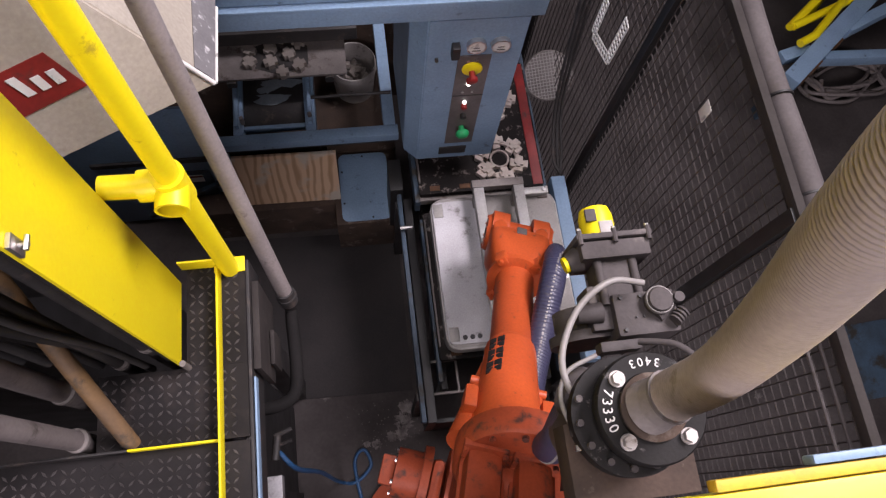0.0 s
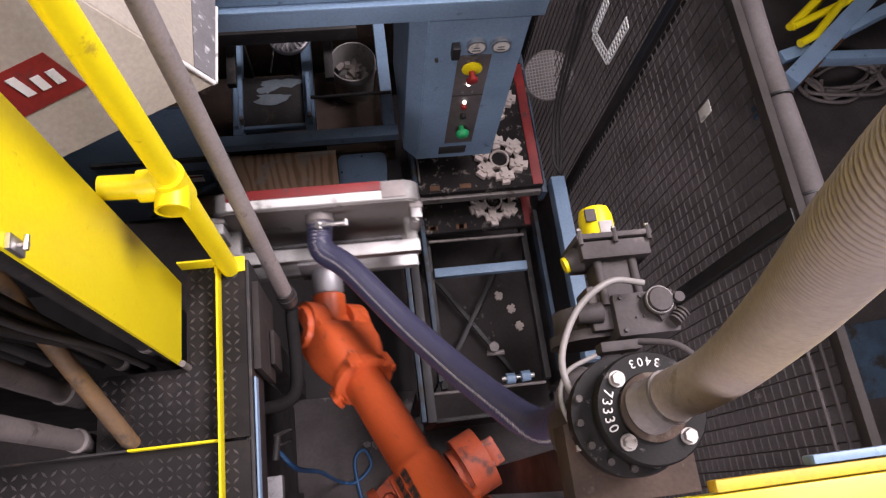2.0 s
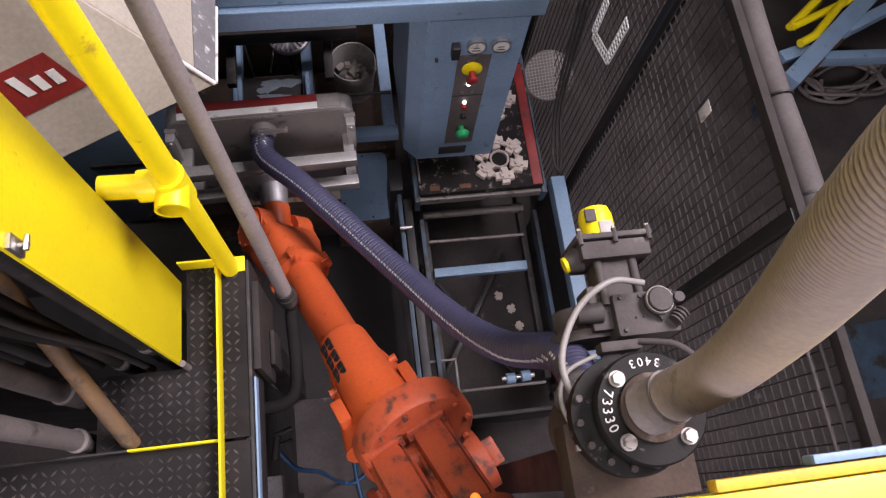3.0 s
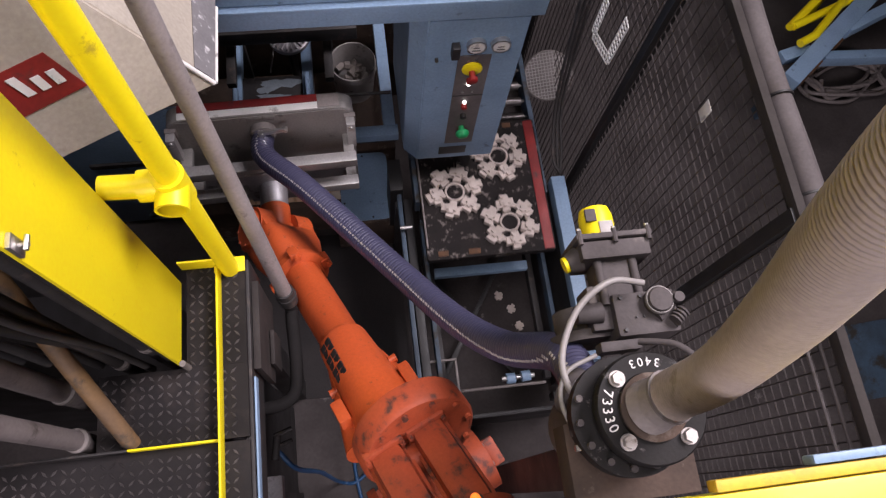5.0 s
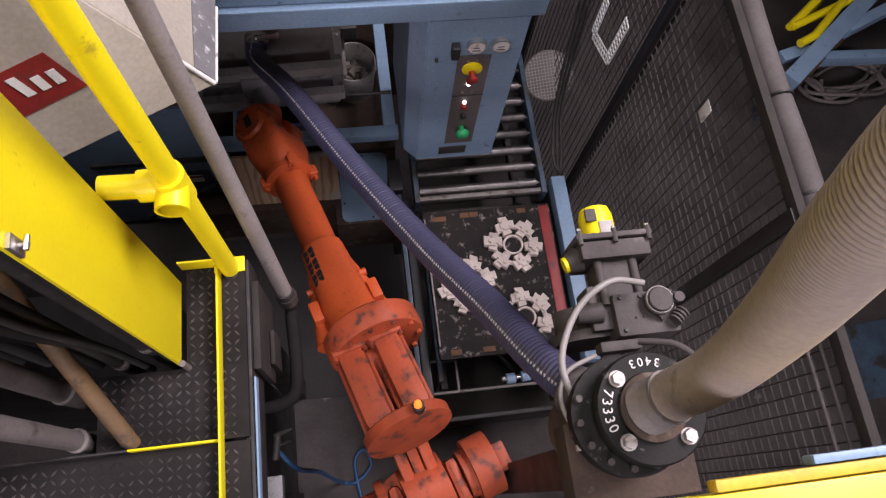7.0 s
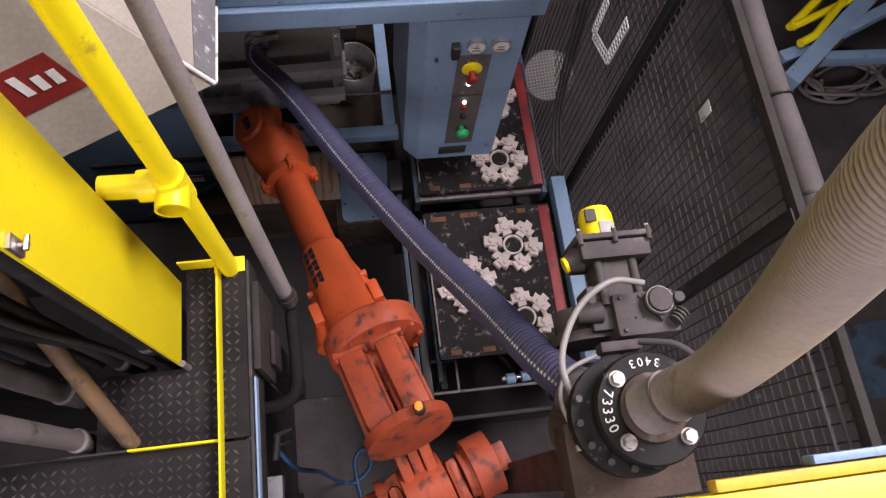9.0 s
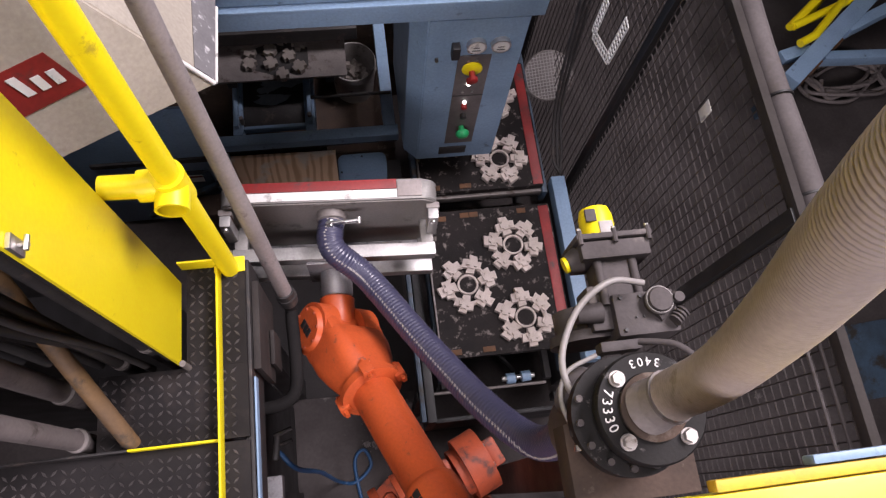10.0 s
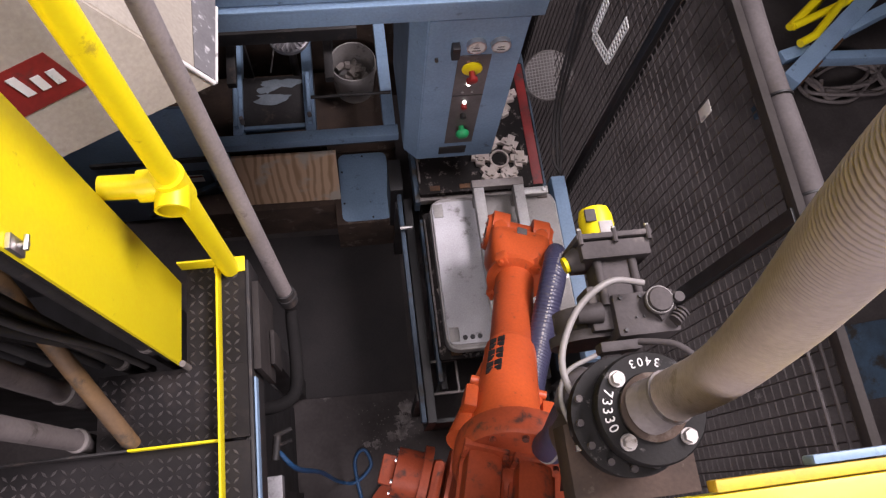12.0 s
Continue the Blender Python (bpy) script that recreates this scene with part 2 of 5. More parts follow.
def lathe(bm, profile, m=None, seg=28):
    """A body turned about z from (radius, height) pairs."""
    rings = []
    for r, z in profile:
        rings.append([bm.verts.new((r * math.cos(2 * math.pi * i / seg), r * math.sin(2 * math.pi * i / seg), z)) for i in range(seg)])
    for lo, hi in zip(rings, rings[1:]):
        for i in range(seg):
            bm.faces.new((lo[i], lo[(i + 1) % seg], hi[(i + 1) % seg], hi[i]))
    bm.faces.new(rings[0][::-1])
    bm.faces.new(rings[-1])
    made = [v for ring in rings for v in ring]
    if m is not None:
        put(bm, made, m)
    return made


def spline(points, steps=8):
    """Points on a smooth line through the given ones."""
    p = [Vector(q) for q in points]
    p = [p[0] * 2 - p[1]] + p + [p[-1] * 2 - p[-2]]
    out = []
    for i in range(1, len(p) - 2):
        a, b, c, d = p[i - 1:i + 3]
        for s in range(steps):
            t = s / steps
            out.append(0.5 * (2 * b + (c - a) * t + (2 * a - 5 * b + 4 * c - d) * t * t + (3 * b - a - 3 * c + d) * t ** 3))
    return out + [p[-2]]


def sweep(bm, path, radius, seg=14):
    """A round tube along path; radius is a number or a function of the length fraction."""
    path = [Vector(q) for q in path]
    side = Vector((0.3, 0.5, 0.8)).cross(path[1] - path[0]).normalized()
    rings, last = [], len(path) - 1
    for i, q in enumerate(path):
        way = (path[min(i + 1, last)] - path[max(i - 1, 0)]).normalized()
        side = (side - way * side.dot(way)).normalized()
        other = way.cross(side)
        r = radius(i / last) if callable(radius) else radius
        rings.append([bm.verts.new(q + (side * math.cos(2 * math.pi * s / seg) + other * math.sin(2 * math.pi * s / seg)) * r) for s in range(seg)])
    for lo, hi in zip(rings, rings[1:]):
        for s in range(seg):
            bm.faces.new((lo[s], lo[(s + 1) % seg], hi[(s + 1) % seg], hi[s]))
    bm.faces.new(rings[0][::-1])
    bm.faces.new(rings[-1])


def slab(bm, outline, z0, z1):
    """A flat plate with the given outline (x, y), from z0 to z1."""
    lo = [bm.verts.new((x, y, z0)) for x, y in outline]
    hi = [bm.verts.new((x, y, z1)) for x, y in outline]
    bm.faces.new(lo[::-1])
    bm.faces.new(hi)
    for i in range(len(lo)):
        j = (i + 1) % len(lo)
        bm.faces.new((lo[i], lo[j], hi[j], hi[i]))
    return lo + hi


def round_rect(w, h, r, steps=5):
    """The outline of a rounded rectangle about the origin."""
    out = []
    for cx, cy, a0 in ((w / 2 - r, h / 2 - r, 0), (-w / 2 + r, h / 2 - r, 90), (-w / 2 + r, -h / 2 + r, 180), (w / 2 - r, -h / 2 + r, 270)):
        for s in range(steps + 1):
            a = radians(a0 + 90 * s / steps)
            out.append((cx + r * math.cos(a), cy + r * math.sin(a)))
    return out


def loft(bm, sections):
    """A closed body along x through rounded sections (x, half width, half height, corner)."""
    rings = []
    for x, hy, hz, r in sections:
        rings.append([bm.verts.new((x, y, z)) for y, z in round_rect(2 * hy, 2 * hz, min(r, hy, hz) * 0.999)])
    for lo, hi in zip(rings, rings[1:]):
        for i in range(len(lo)):
            j = (i + 1) % len(lo)
            bm.faces.new((lo[i], lo[j], hi[j], hi[i]))
    bm.faces.new(rings[0][::-1])
    bm.faces.new(rings[-1])


def finish(bm, name, mat, smooth=40):
    bmesh.ops.recalc_face_normals(bm, faces=bm.faces)
    me = bpy.data.meshes.new(name)
    bm.to_mesh(me)
    bm.free()
    me.materials.append(mat)
    me.shade_smooth()
    me.set_sharp_from_angle(angle=radians(smooth))
    return me


def part(name, bm, mat, parent=None, label=""):
    """Links bm as one mesh object under parent."""
    ob = new(name, finish(bm, name, mat))
    ob.parent = parent
    if label:
        tagged(ob, label)
    return ob


def thing(name, label, category, m=None, group=""):
    ob = new(name)
    ob.empty_display_size = 0.1
    if m is not None:
        ob.matrix_basis = m
    return tagged(ob, label, category, group)


def setting(name, bm, mat, label):
    return tagged(part(name, bm, mat), label, name.split("_")[0], kind="structure")


def boxed(name, mat, parent, *blocks, bevel=0.003, label=""):
    bm = bmesh.new()
    for b in blocks:
        box(bm, *b, bevel=bevel)
    return part(name, bm, mat, parent, label)


def rodded(name, mat, parent, *bars, label="", seg=18):
    bm = bmesh.new()
    for a, b, r in bars:
        rod(bm, a, b, r, seg=seg)
    return part(name, bm, mat, parent, label)


def bolt(bm, x, y, z, r, h, m=None):
    made = bmesh.ops.create_cone(bm, cap_ends=True, segments=6, radius1=r, radius2=r * 0.92, depth=h)["verts"]
    put(bm, made, (m or Matrix()) @ Matrix.Translation((x, y, z + h / 2)))


# ---- the hall: floor, walls, roof ----
def hall():
    bm = bmesh.new()
    box(bm, -7, 8, -6, 9, -0.2, 0.0)
    setting("floor", bm, FLOOR, "oily dark concrete factory floor with pale scuffs")
    for name, b in (("wall_north", (-7, 8, 9, 9.2, 0, 8)), ("wall_south", (-7, 8, -6.2, -6, 0, 8)),
                    ("wall_west", (-7.2, -7, -6, 9, 0, 8)), ("wall_east", (8, 8.2, -6, 9, 0, 8))):
        bm = bmesh.new()
        box(bm, *b)
        setting(name, bm, WALL, "sooty dark factory hall wall")
    bm = bmesh.new()
    box(bm, -7, 8, -6, 9, 8, 8.2)
    setting("ceiling", bm, WALL, "dark factory roof deck")
    bm = bmesh.new()
    slab(bm, [(-0.78, 0.55), (0.19, 0.52), (0.20, 1.42), (-0.80, 1.45)], 0.0, 0.008)
    tagged(part("floor_mat", bm, MAT), "worn black rubber mat lying on the floor", "floor mat")
    bm = bmesh.new()
    slab(bm, [(2.55, 0.18), (3.6, 0.22), (3.65, 0.66), (2.62, 0.60)], 0.0, 0.004)
    tagged(part("floor_marking", bm, DARK_BLUE), "worn blue-grey painted patch on the far floor", "floor marking", kind="structure")
    bm = bmesh.new()
    box(bm, -0.85, -0.125, 1.47, 1.64, 0.0, 0.335, 0.004)
    box(bm, -0.122, 0.215, 1.35, 1.76, 0.0, 0.345, 0.004)
    tagged(part("floor_sill", bm, DUSTY_RUST), "grimy dark steel ledge at the foot of the press", "sill", kind="structure")


hall()


# unseen slab on columns, added to keep the east light off the far aisle
def shade_slab():
    bm = bmesh.new()
    box(bm, 2.5, 6.5, -3.5, 6.0, 4.25, 4.33, 0.004)
    setting("mezzanine", bm, DARK_STEEL, "unseen dark slab added to shade the far aisle")
    for x, y in ((2.7, -3.3), (6.4, -3.3), (2.7, 5.8), (6.4, 5.8)):
        bm = bmesh.new()
        box(bm, x - 0.06, x + 0.06, y - 0.06, y + 0.06, 0, 4.25, 0.004)
        setting("column", bm, DARK_STEEL, "unseen dark column under the added shade slab")


shade_slab()


# ---- operator platform with tread plate ----
def tread_marks(bm, x0, x1, y0, y1, z, pitch=0.0222):
    """Raised lozenges in alternating directions."""
    nx, ny = int((x1 - x0) / pitch), int((y1 - y0) / pitch)
    for i in range(nx):
        for j in range(ny):
            a = radians(45 if (i + j) % 2 else -45)
            cx, cy = x0 + (i + 0.5) * pitch, y0 + (j + 0.5) * pitch
            u, v = Vector((math.cos(a), math.sin(a), 0)), Vector((-math.sin(a), math.cos(a), 0))
            c, top = Vector((cx, cy, z)), Vector((0, 0, 0.0024))
            low = [bm.verts.new(c + u * 0.0110), bm.verts.new(c + v * 0.0034), bm.verts.new(c - u * 0.0110), bm.verts.new(c - v * 0.0034)]
            hi = [bm.verts.new(c + u * 0.008 + top), bm.verts.new(c + v * 0.0018 + top), bm.verts.new(c - u * 0.008 + top), bm.verts.new(c - v * 0.0018 + top)]
            bm.faces.new(hi).material_index = 1
            for s in range(4):
                bm.faces.new((low[s], low[(s + 1) % 4], hi[(s + 1) % 4], hi[s])).material_index = 1


def platform():
    p = thing("operator_platform", "steel operator platform with worn grey tread plate", "platform", pose(-0.6, 0.1, 0))
    o = Vector((-0.6, 0.1, 0))

    def local(*b):
        return (b[0] - o.x, b[1] - o.x, b[2] - o.y, b[3] - o.y, b[4], b[5])
    plates = [("deck_plate", (-0.68, -0.318, 0.188, 0.372)), ("deck_plate", (-0.468, -0.318, 0.3725, 0.648)),
              ("deck_plate", (-1.5, -0.318, -0.9, 0.180))]
    for name, (x0, x1, y0, y1) in plates:
        bm = bmesh.new()
        box(bm, *local(x0, x1, y0, y1, 1.885, 1.9))
        tread_marks(bm, x0 - o.x + 0.004, x1 - o.x - 0.004, y0 - o.y, y1 - o.y, 1.9)
        part(name, bm, PLATE_STEEL, p).data.materials.append(WORN)
    boxed("toe_board", YELLOW, p, local(-0.384, -0.378, -0.9, 0.632, 1.9, 1.95), label="yellow painted toe board")
    boxed("toe_board", YELLOW, p, local(-0.480, -0.36, 0.634, 0.640, 1.9, 1.955), label="yellow painted toe board")
    boxed("toe_board", YELLOW, p, local(-0.60, -0.384, 0.181, 0.187, 1.9, 1.93), label="yellow painted toe board")
    boxed("kick_edge", DARK_STEEL, p, local(-0.93, -0.60, 0.181, 0.187, 1.9, 1.928))
    boxed("edge_beam", DARK_STEEL, p, local(-0.33, -0.310, -0.9, 0.655, 1.70, 1.884), local(-0.47, -0.33, 0.640, 0.655, 1.70, 1.884))
    boxed("side_cover", RAIL, p, local(-0.309, -0.290, 0.36, 0.60, 1.60, 1.86), label="dented grey steel side cover")
    boxed("side_cover", RAIL, p, local(-0.288, -0.276, 0.40, 0.50, 1.56, 1.70))
    boxed("blue_post", BLUE, p, local(-0.309, -0.303, -0.6, 0.34, 1.83, 1.87), label="pale blue steel angle")
    boxed("column", DARK_STEEL, p, local(-0.45, -0.36, 0.54, 0.63, 0, 1.70), local(-1.3, -1.2, 0.0, 0.1, 0, 1.88))
    boxed("panel_below", BLACK_STEEL, p, local(-0.44, -0.425, -0.8, 0.5, 0.0, 1.70))
    return p


platform()


def guard_panel():
    g = thing("guard_panel", "tall yellow painted steel guard panel on the platform", "guard panel", pose(-0.475, 0.485, 1.9))
    boxed("sheet", YELLOW, g, (-0.008, 0.0, -0.108, 0.108, 0.02, 2.4), bevel=0.002)
    boxed("return_flange", YELLOW, g, (-0.05, -0.008, 0.100, 0.108, 0.02, 2.4), bevel=0.002)
    boxed("frame", BLACK_STEEL, g, (-0.9, -0.06, 0.112, 0.14, 0.0, 2.4), (-0.04, -0.009, -0.09, 0.09, 0.0, 2.4))
    bm = bmesh.new()
    box(bm, 0.0, 0.008, -0.108, -0.085, 0.84, 0.885, 0.002)
    rod(bm, (0.006, -0.096, 0.862), (0.022, -0.096, 0.862), 0.0035)
    rod(bm, (0.018, -0.104, 0.862), (0.018, -0.082, 0.862), 0.004)
    part("latch", bm, BRIGHT_STEEL, g, "small steel latch")
    rodded("hinge_pin", STEEL, g, ((0.012, -0.112, -0.0), (0.012, -0.112, 0.06), 0.008))


guard_panel()


def handrail():
    h = thing("handrail", "yellow painted tubular steel handrail with tee fitting", "handrail", pose(-0.356, 0.628, 1.9))
    rodded("post", YELLOW, h, ((0, 0, 0), (0.006, 0.0, 1.6), 0.0243), seg=28)
    bm = bmesh.new()
    rod(bm, (0, 0, 0.475), (0, 0, 0.575), 0.033, seg=28)
    rod(bm, (0, 0, 0.53), (-0.062, 0, 0.53), 0.032, seg=28)
    lathe(bm, [(0.033, 0), (0.033, 0.058), (0.027, 0.058), (0.025, 0.03)], Matrix.Translation((0, 0, 0.53)) @ pose(0, 0, 0, 90, 0, 0))
    tee = part("tee_fitting", bm, YELLOW, h)
    # brown disc paints the dark of the hollow into the shallow socket
    rodded("socket_bore", RUST, tee, ((0, -0.0295, 0.53), (0, -0.034, 0.53), 0.0252))
    rodded("mid_rail_stub", YELLOW, h, ((-0.062, 0, 0.53), (-0.135, 0.002, 0.53), 0.0243), seg=28)
    bm = bmesh.new()
    rod(bm, (0.004, 0, 1.115), (0.004, 0, 1.185), 0.033, seg=28)
    rod(bm, (0.004, 0, 1.15), (-0.6, 0, 1.15), 0.0243, seg=28)
    rod(bm, (0.004, 0, 1.15), (-0.06, 0, 1.15), 0.033, seg=28)
    part("top_rail", bm, YELLOW, h)
    boxed("foot_plate", YELLOW, h, (-0.04, 0.04, -0.012, 0.03, 0, 0.008))


handrail()


def leaning_pipe():
    g = thing("steel_pipe", "dusty grey steel pipe sloping down to an elbow under the platform", "pipe")
    a, b = Vector((-0.36, 0.90, 2.63)), Vector((-0.245, 0.62, 1.552))
    up = (a - b).normalized()
    rodded("pipe_run", GALV, g, (b, a + up * 1.5, 0.0235), seg=24)
    rodded("coupling", DARK_STEEL, g, (b + up * 0.005, b + up * 0.07, 0.029), (b + up * 0.03, b + up * 0.045, 0.032), seg=24)
    bm = bmesh.new()
    sweep(bm, spline([b + up * 0.01, b + Vector((0.002, -0.02, -0.03)), (-0.242, 0.56, 1.53), (-0.236, 0.42, 1.53), (-0.245, 0.34, 1.53), (-0.29, 0.307, 1.53), (-0.38, 0.30, 1.53), (-0.6, 0.30, 1.53)]), 0.02, 18)
    part("floor_run", bm, SHADED_PIPE, g, "lower pipe run coloured dark for its shade")


leaning_pipe()


def platform_pipes():
    for (x, y), r, top in (((-0.753, 0.341), 0.027, 3.4), ((-0.714, 0.221), 0.024, 3.4), ((-0.62, 0.40), 0.016, 3.4), ((-0.56, 0.44), 0.020, 3.4)):
        g = thing("riser_pipe", "dusty grey steel riser pipe beside the platform", "pipe", pose(x, y, 1.9), "riser pipes")
        rodded("pipe_run", LOW_PIPE if r > 0.021 else DARK_STEEL, g, ((0, 0, -0.3), (-0.02, 0, top - 1.9), r))
        rodded("collar", STEEL, g, ((0, 0, 0.02), (0, 0, 0.035), r + 0.005))
    g = thing("tan_pipe", "tan painted pipe leaning against the platform deck", "pipe", pose(-0.596, 0.2, 1.9))
    rodded("pipe_run", BROWN, g, ((0, 0, 0), (-0.09, 0.205, 0.26), 0.021), ((-0.09, 0.205, 0.26), (-0.2, 0.45, 0.57), 0.021))
    m = thing("machine_flank", "black oily machine flank under the guard panel", "machine", pose(-1.3, 0.45, 0))
    boxed("body", BLACK_STEEL, m, (-0.5, 0.35, 0.05, 0.6, 0.0, 3.2))
    rng = random.Random(21)
    for i in range(6):
        x, y = 0.38 + 0.065 * i, 0.0 - 0.012 * i
        bm = bmesh.new()
        sweep(bm, spline([(x + 0.03, y, 1.85), (x + rng.uniform(-0.02, 0.02), y + 0.01, 2.1), (x - 0.03, y - 0.02, 2.5), (x - 0.02 + rng.uniform(-0.03, 0.03), y, 3.0), (x - 0.05, y, 3.5)]), rng.uniform(0.009, 0.017), 12)
        part("hydraulic_hose", bm, DARK_STEEL if i % 2 else BLACK_STEEL, m, "oily black hydraulic hose")


platform_pipes()


# ---- wire fence ----
def fence():
    f = thing("safety_fence", "dark wire mesh safety fence with steel posts", "fence", pose(1.05, 0.5, 0))
    y0, y1, z0, z1 = -1.1, 3.2, 0.12, 2.2

    def wires(a0, a1, step, bm, upright):
        k = int((a1 - a0) / step)
        for i in range(k + 1):
            a = a0 + i * step
            lo, hi = ((0, a - 0.5, z0), (0, a - 0.5, z1)) if upright else ((0.003, y0 - 0.5, a), (0.003, y1 - 0.5, a))
            rod(bm, lo, hi, 0.0024, seg=5)
    bm = bmesh.new()
    wires(y0, y1, 0.042, bm, True)
    wires(z0, z1, 0.042, bm, False)
    tagged(part("wire_mesh", bm, WIRE, f), kind="stuff")
    for y in (-0.45, 0.521, 1.36, 2.4):
        boxed("post", BLACK_STEEL, f, (-0.02, 0.02, y - 0.52, y - 0.48, 0, 2.22))
    boxed("top_rail", RAIL, f, (-0.012, 0.012, y0 - 0.5, y1 - 0.5, 2.2, 2.235))
    boxed("bottom_rail", BLACK_STEEL, f, (-0.02, 0.02, y0 - 0.5, y1 - 0.5, 0.08, 0.12))
    bm = bmesh.new()
    sweep(bm, spline([(0.055 + 0.006 * math.sin(3 * i), -0.16 + 0.3 * i, 2.205 + 0.006 * math.cos(5 * i)) for i in range(10)]), 0.034, 12)
    part("cable_trunk", bm, TRUNK, f, "grey wrapped cable trunk tied along the rail")
    for y in (-0.12, 0.07, 0.35, 0.7):
        bm = bmesh.new()
        lathe(bm, [(0.038, -0.003), (0.038, 0.003)], pose(0.052, y, 2.205, 90, 0, 0))
        part("cable_tie", bm, BLACK_STEEL, f)
    for z in (2.110, 2.165):
        rodded("edge_wire", TRUNK, f, ((-0.016, -1.4, z), (-0.016, -0.24, z + 0.004), 0.0045), seg=8)
    boxed("tag", WHITE, f, (-0.008, -0.004, 0.445, 0.485, 1.92, 1.99))


fence()


# ---- the press: beam, control cabinet, left frame ----
def press():
    p = thing("press", "blue painted core press with beam and control cabinet", "press", pose(0.0, 1.36, 0))
    boxed("cross_beam", BLUE, p, (-0.9, 0.63, -0.004, 0.5, 1.93, 2.03), bevel=0.006)
    boxed("cross_beam_lip", BLUE, p, (-0.9, 0.635, -0.02, -0.005, 2.02, 2.034))
    boxed("top_plate", BLUE, p, (-0.9, 0.62, 0.0, 0.55, 2.036, 2.30), bevel=0.006)
    bm = bmesh.new()
    made = slab(bm, [(0.265, 0.0), (0.59, 0.0), (0.59, 0.5), (0.212, 0.5), (0.212, 0.055)], 1.0, 1.928)
    bmesh.ops.bevel(bm, geom=[e for e in bm.edges], offset=0.004, segments=2, affect="EDGES")
    cab = part("control_cabinet", bm, BLUE, p, "blue control cabinet with gauges and buttons")
    boxed("button_panel", GREY_PANEL, cab, (0.374, 0.488, -0.004, 0.0, 1.135, 1.74), bevel=0.001)
    boxed("panel_seam", BLACK_STEEL, cab, (0.374, 0.488, -0.0055, -0.0042, 1.495, 1.499), bevel=0)
    boxed("name_plate", DARK_STEEL, cab, (0.355, 0.470, -0.003, 0.0, 1.04, 1.10), bevel=0.001)
    for x in (0.427, 0.509):
        bm = bmesh.new()
        lathe(bm, [(0.033, 0), (0.033, 0.018), (0.028, 0.018), (0.027, 0.013)], pose(x, 0, 1.80, 90, 0, 0))
        gauge = part("gauge", bm, BRIGHT_STEEL, cab, "round pressure gauge with white dial")
        bm = bmesh.new()
        lathe(bm, [(0.0275, 0.0135), (0.0275, 0.0176)], pose(x, 0, 1.80, 90, 0, 0))
        part("dial", bm, WHITE, gauge)
        boxed("needle", BLACK_STEEL, gauge, (x - 0.012, x + 0.010, -0.0192, -0.0178, 1.799, 1.8015), bevel=0)
        boxed("scale", BLACK_STEEL, gauge, (x - 0.014, x + 0.014, -0.0192, -0.0178, 1.785, 1.788), bevel=0)
    bm = bmesh.new()
    lathe(bm, [(0.036, 0), (0.036, 0.006), (0.033, 0.008)], pose(0.428, -0.004, 1.668, 90, 0, 0))
    part("stop_ring", bm, YELLOW, cab, "yellow emergency stop ring")
    bm = bmesh.new()
    lathe(bm, [(0.011, 0.0), (0.011, 0.022), (0.0165, 0.025), (0.0165, 0.036), (0.012, 0.039)], pose(0.428, -0.012, 1.655, 90, 0, 0))
    part("stop_button", bm, RED, cab, "red mushroom stop button")
    bm = bmesh.new()
    lathe(bm, [(0.012, 0.0), (0.012, 0.02), (0.026, 0.024), (0.027, 0.034), (0.02, 0.044), (0.008, 0.048)], pose(0.432, -0.004, 1.265, 90, 0, 0))
    part("start_button", bm, GREEN, cab, "green mushroom start button")
    for x, z, mat in ((0.425, 1.575, LAMP_GREEN), (0.424, 1.455, LAMP_GREEN)):
        bm = bmesh.new()
        lathe(bm, [(0.007, 0), (0.006, 0.008), (0.003, 0.011)], pose(x, -0.004, z, 90, 0, 0))
        part("signal_lamp", bm, mat, cab, "small lit signal lamp")
    for x, z, r, mat in ((0.424, 1.43, 0.011, RED), (0.425, 1.60, 0.010, RED), (0.428, 1.36, 0.012, BLACK_STEEL), (0.432, 1.215, 0.012, BLACK_STEEL)):
        bm = bmesh.new()
        lathe(bm, [(r, 0), (r, 0.016), (r * 0.7, 0.018)], pose(x, -0.004, z, 90, 0, 0))
        part("push_button", bm, mat, cab)
    for x, z in ((0.41, 1.71), (0.44, 1.715), (0.41, 1.52), (0.445, 1.52)):
        bm = bmesh.new()
        lathe(bm, [(0.0045, 0), (0.0045, 0.003)], pose(x, -0.004, z, 90, 0, 0), 8)
        part("screw", bm, BRIGHT_STEEL, cab)
    boxed("selector_switch", BLACK_STEEL, cab, (0.345, 0.372, -0.03, 0.0, 1.755, 1.815))
    bm = bmesh.new()
    rod(bm, (0.30, 0, 1.73), (0.30, -0.012, 1.73), 0.006)
    part("lock", bm, DARK_STEEL, cab)
    # base and left frame
    boxed("base_block", DUSTY_RUST, p, (-1.0, 0.22, 0.405, 0.9, 0.0, 0.36), (-1.0, -0.13, 0.285, 0.318, 0.0, 0.69))
    boxed("back_wall", DUSTY_RUST, p, (-1.0, 1.0, 0.95, 1.0, 0.0, 2.3))
    boxed("frame_rail", BLUE, p, (-0.85, 0.215, 0.245, 0.30, 0.735, 0.79), label="worn blue front rail")
    boxed("frame_rail", DARK_STEEL, p, (-0.85, 0.21, 0.262, 0.298, 0.692, 0.734))
    boxed("frame_rail", BLUE, p, (0.150, 0.205, 0.30, 0.90, 0.72, 0.79))
    boxed("frame_rail", BLUE, p, (-0.215, -0.165, 0.30, 0.90, 0.72, 0.79))
    boxed("frame_rail", BLUE, p, (-0.545, -0.50, 0.30, 0.90, 0.72, 0.79))
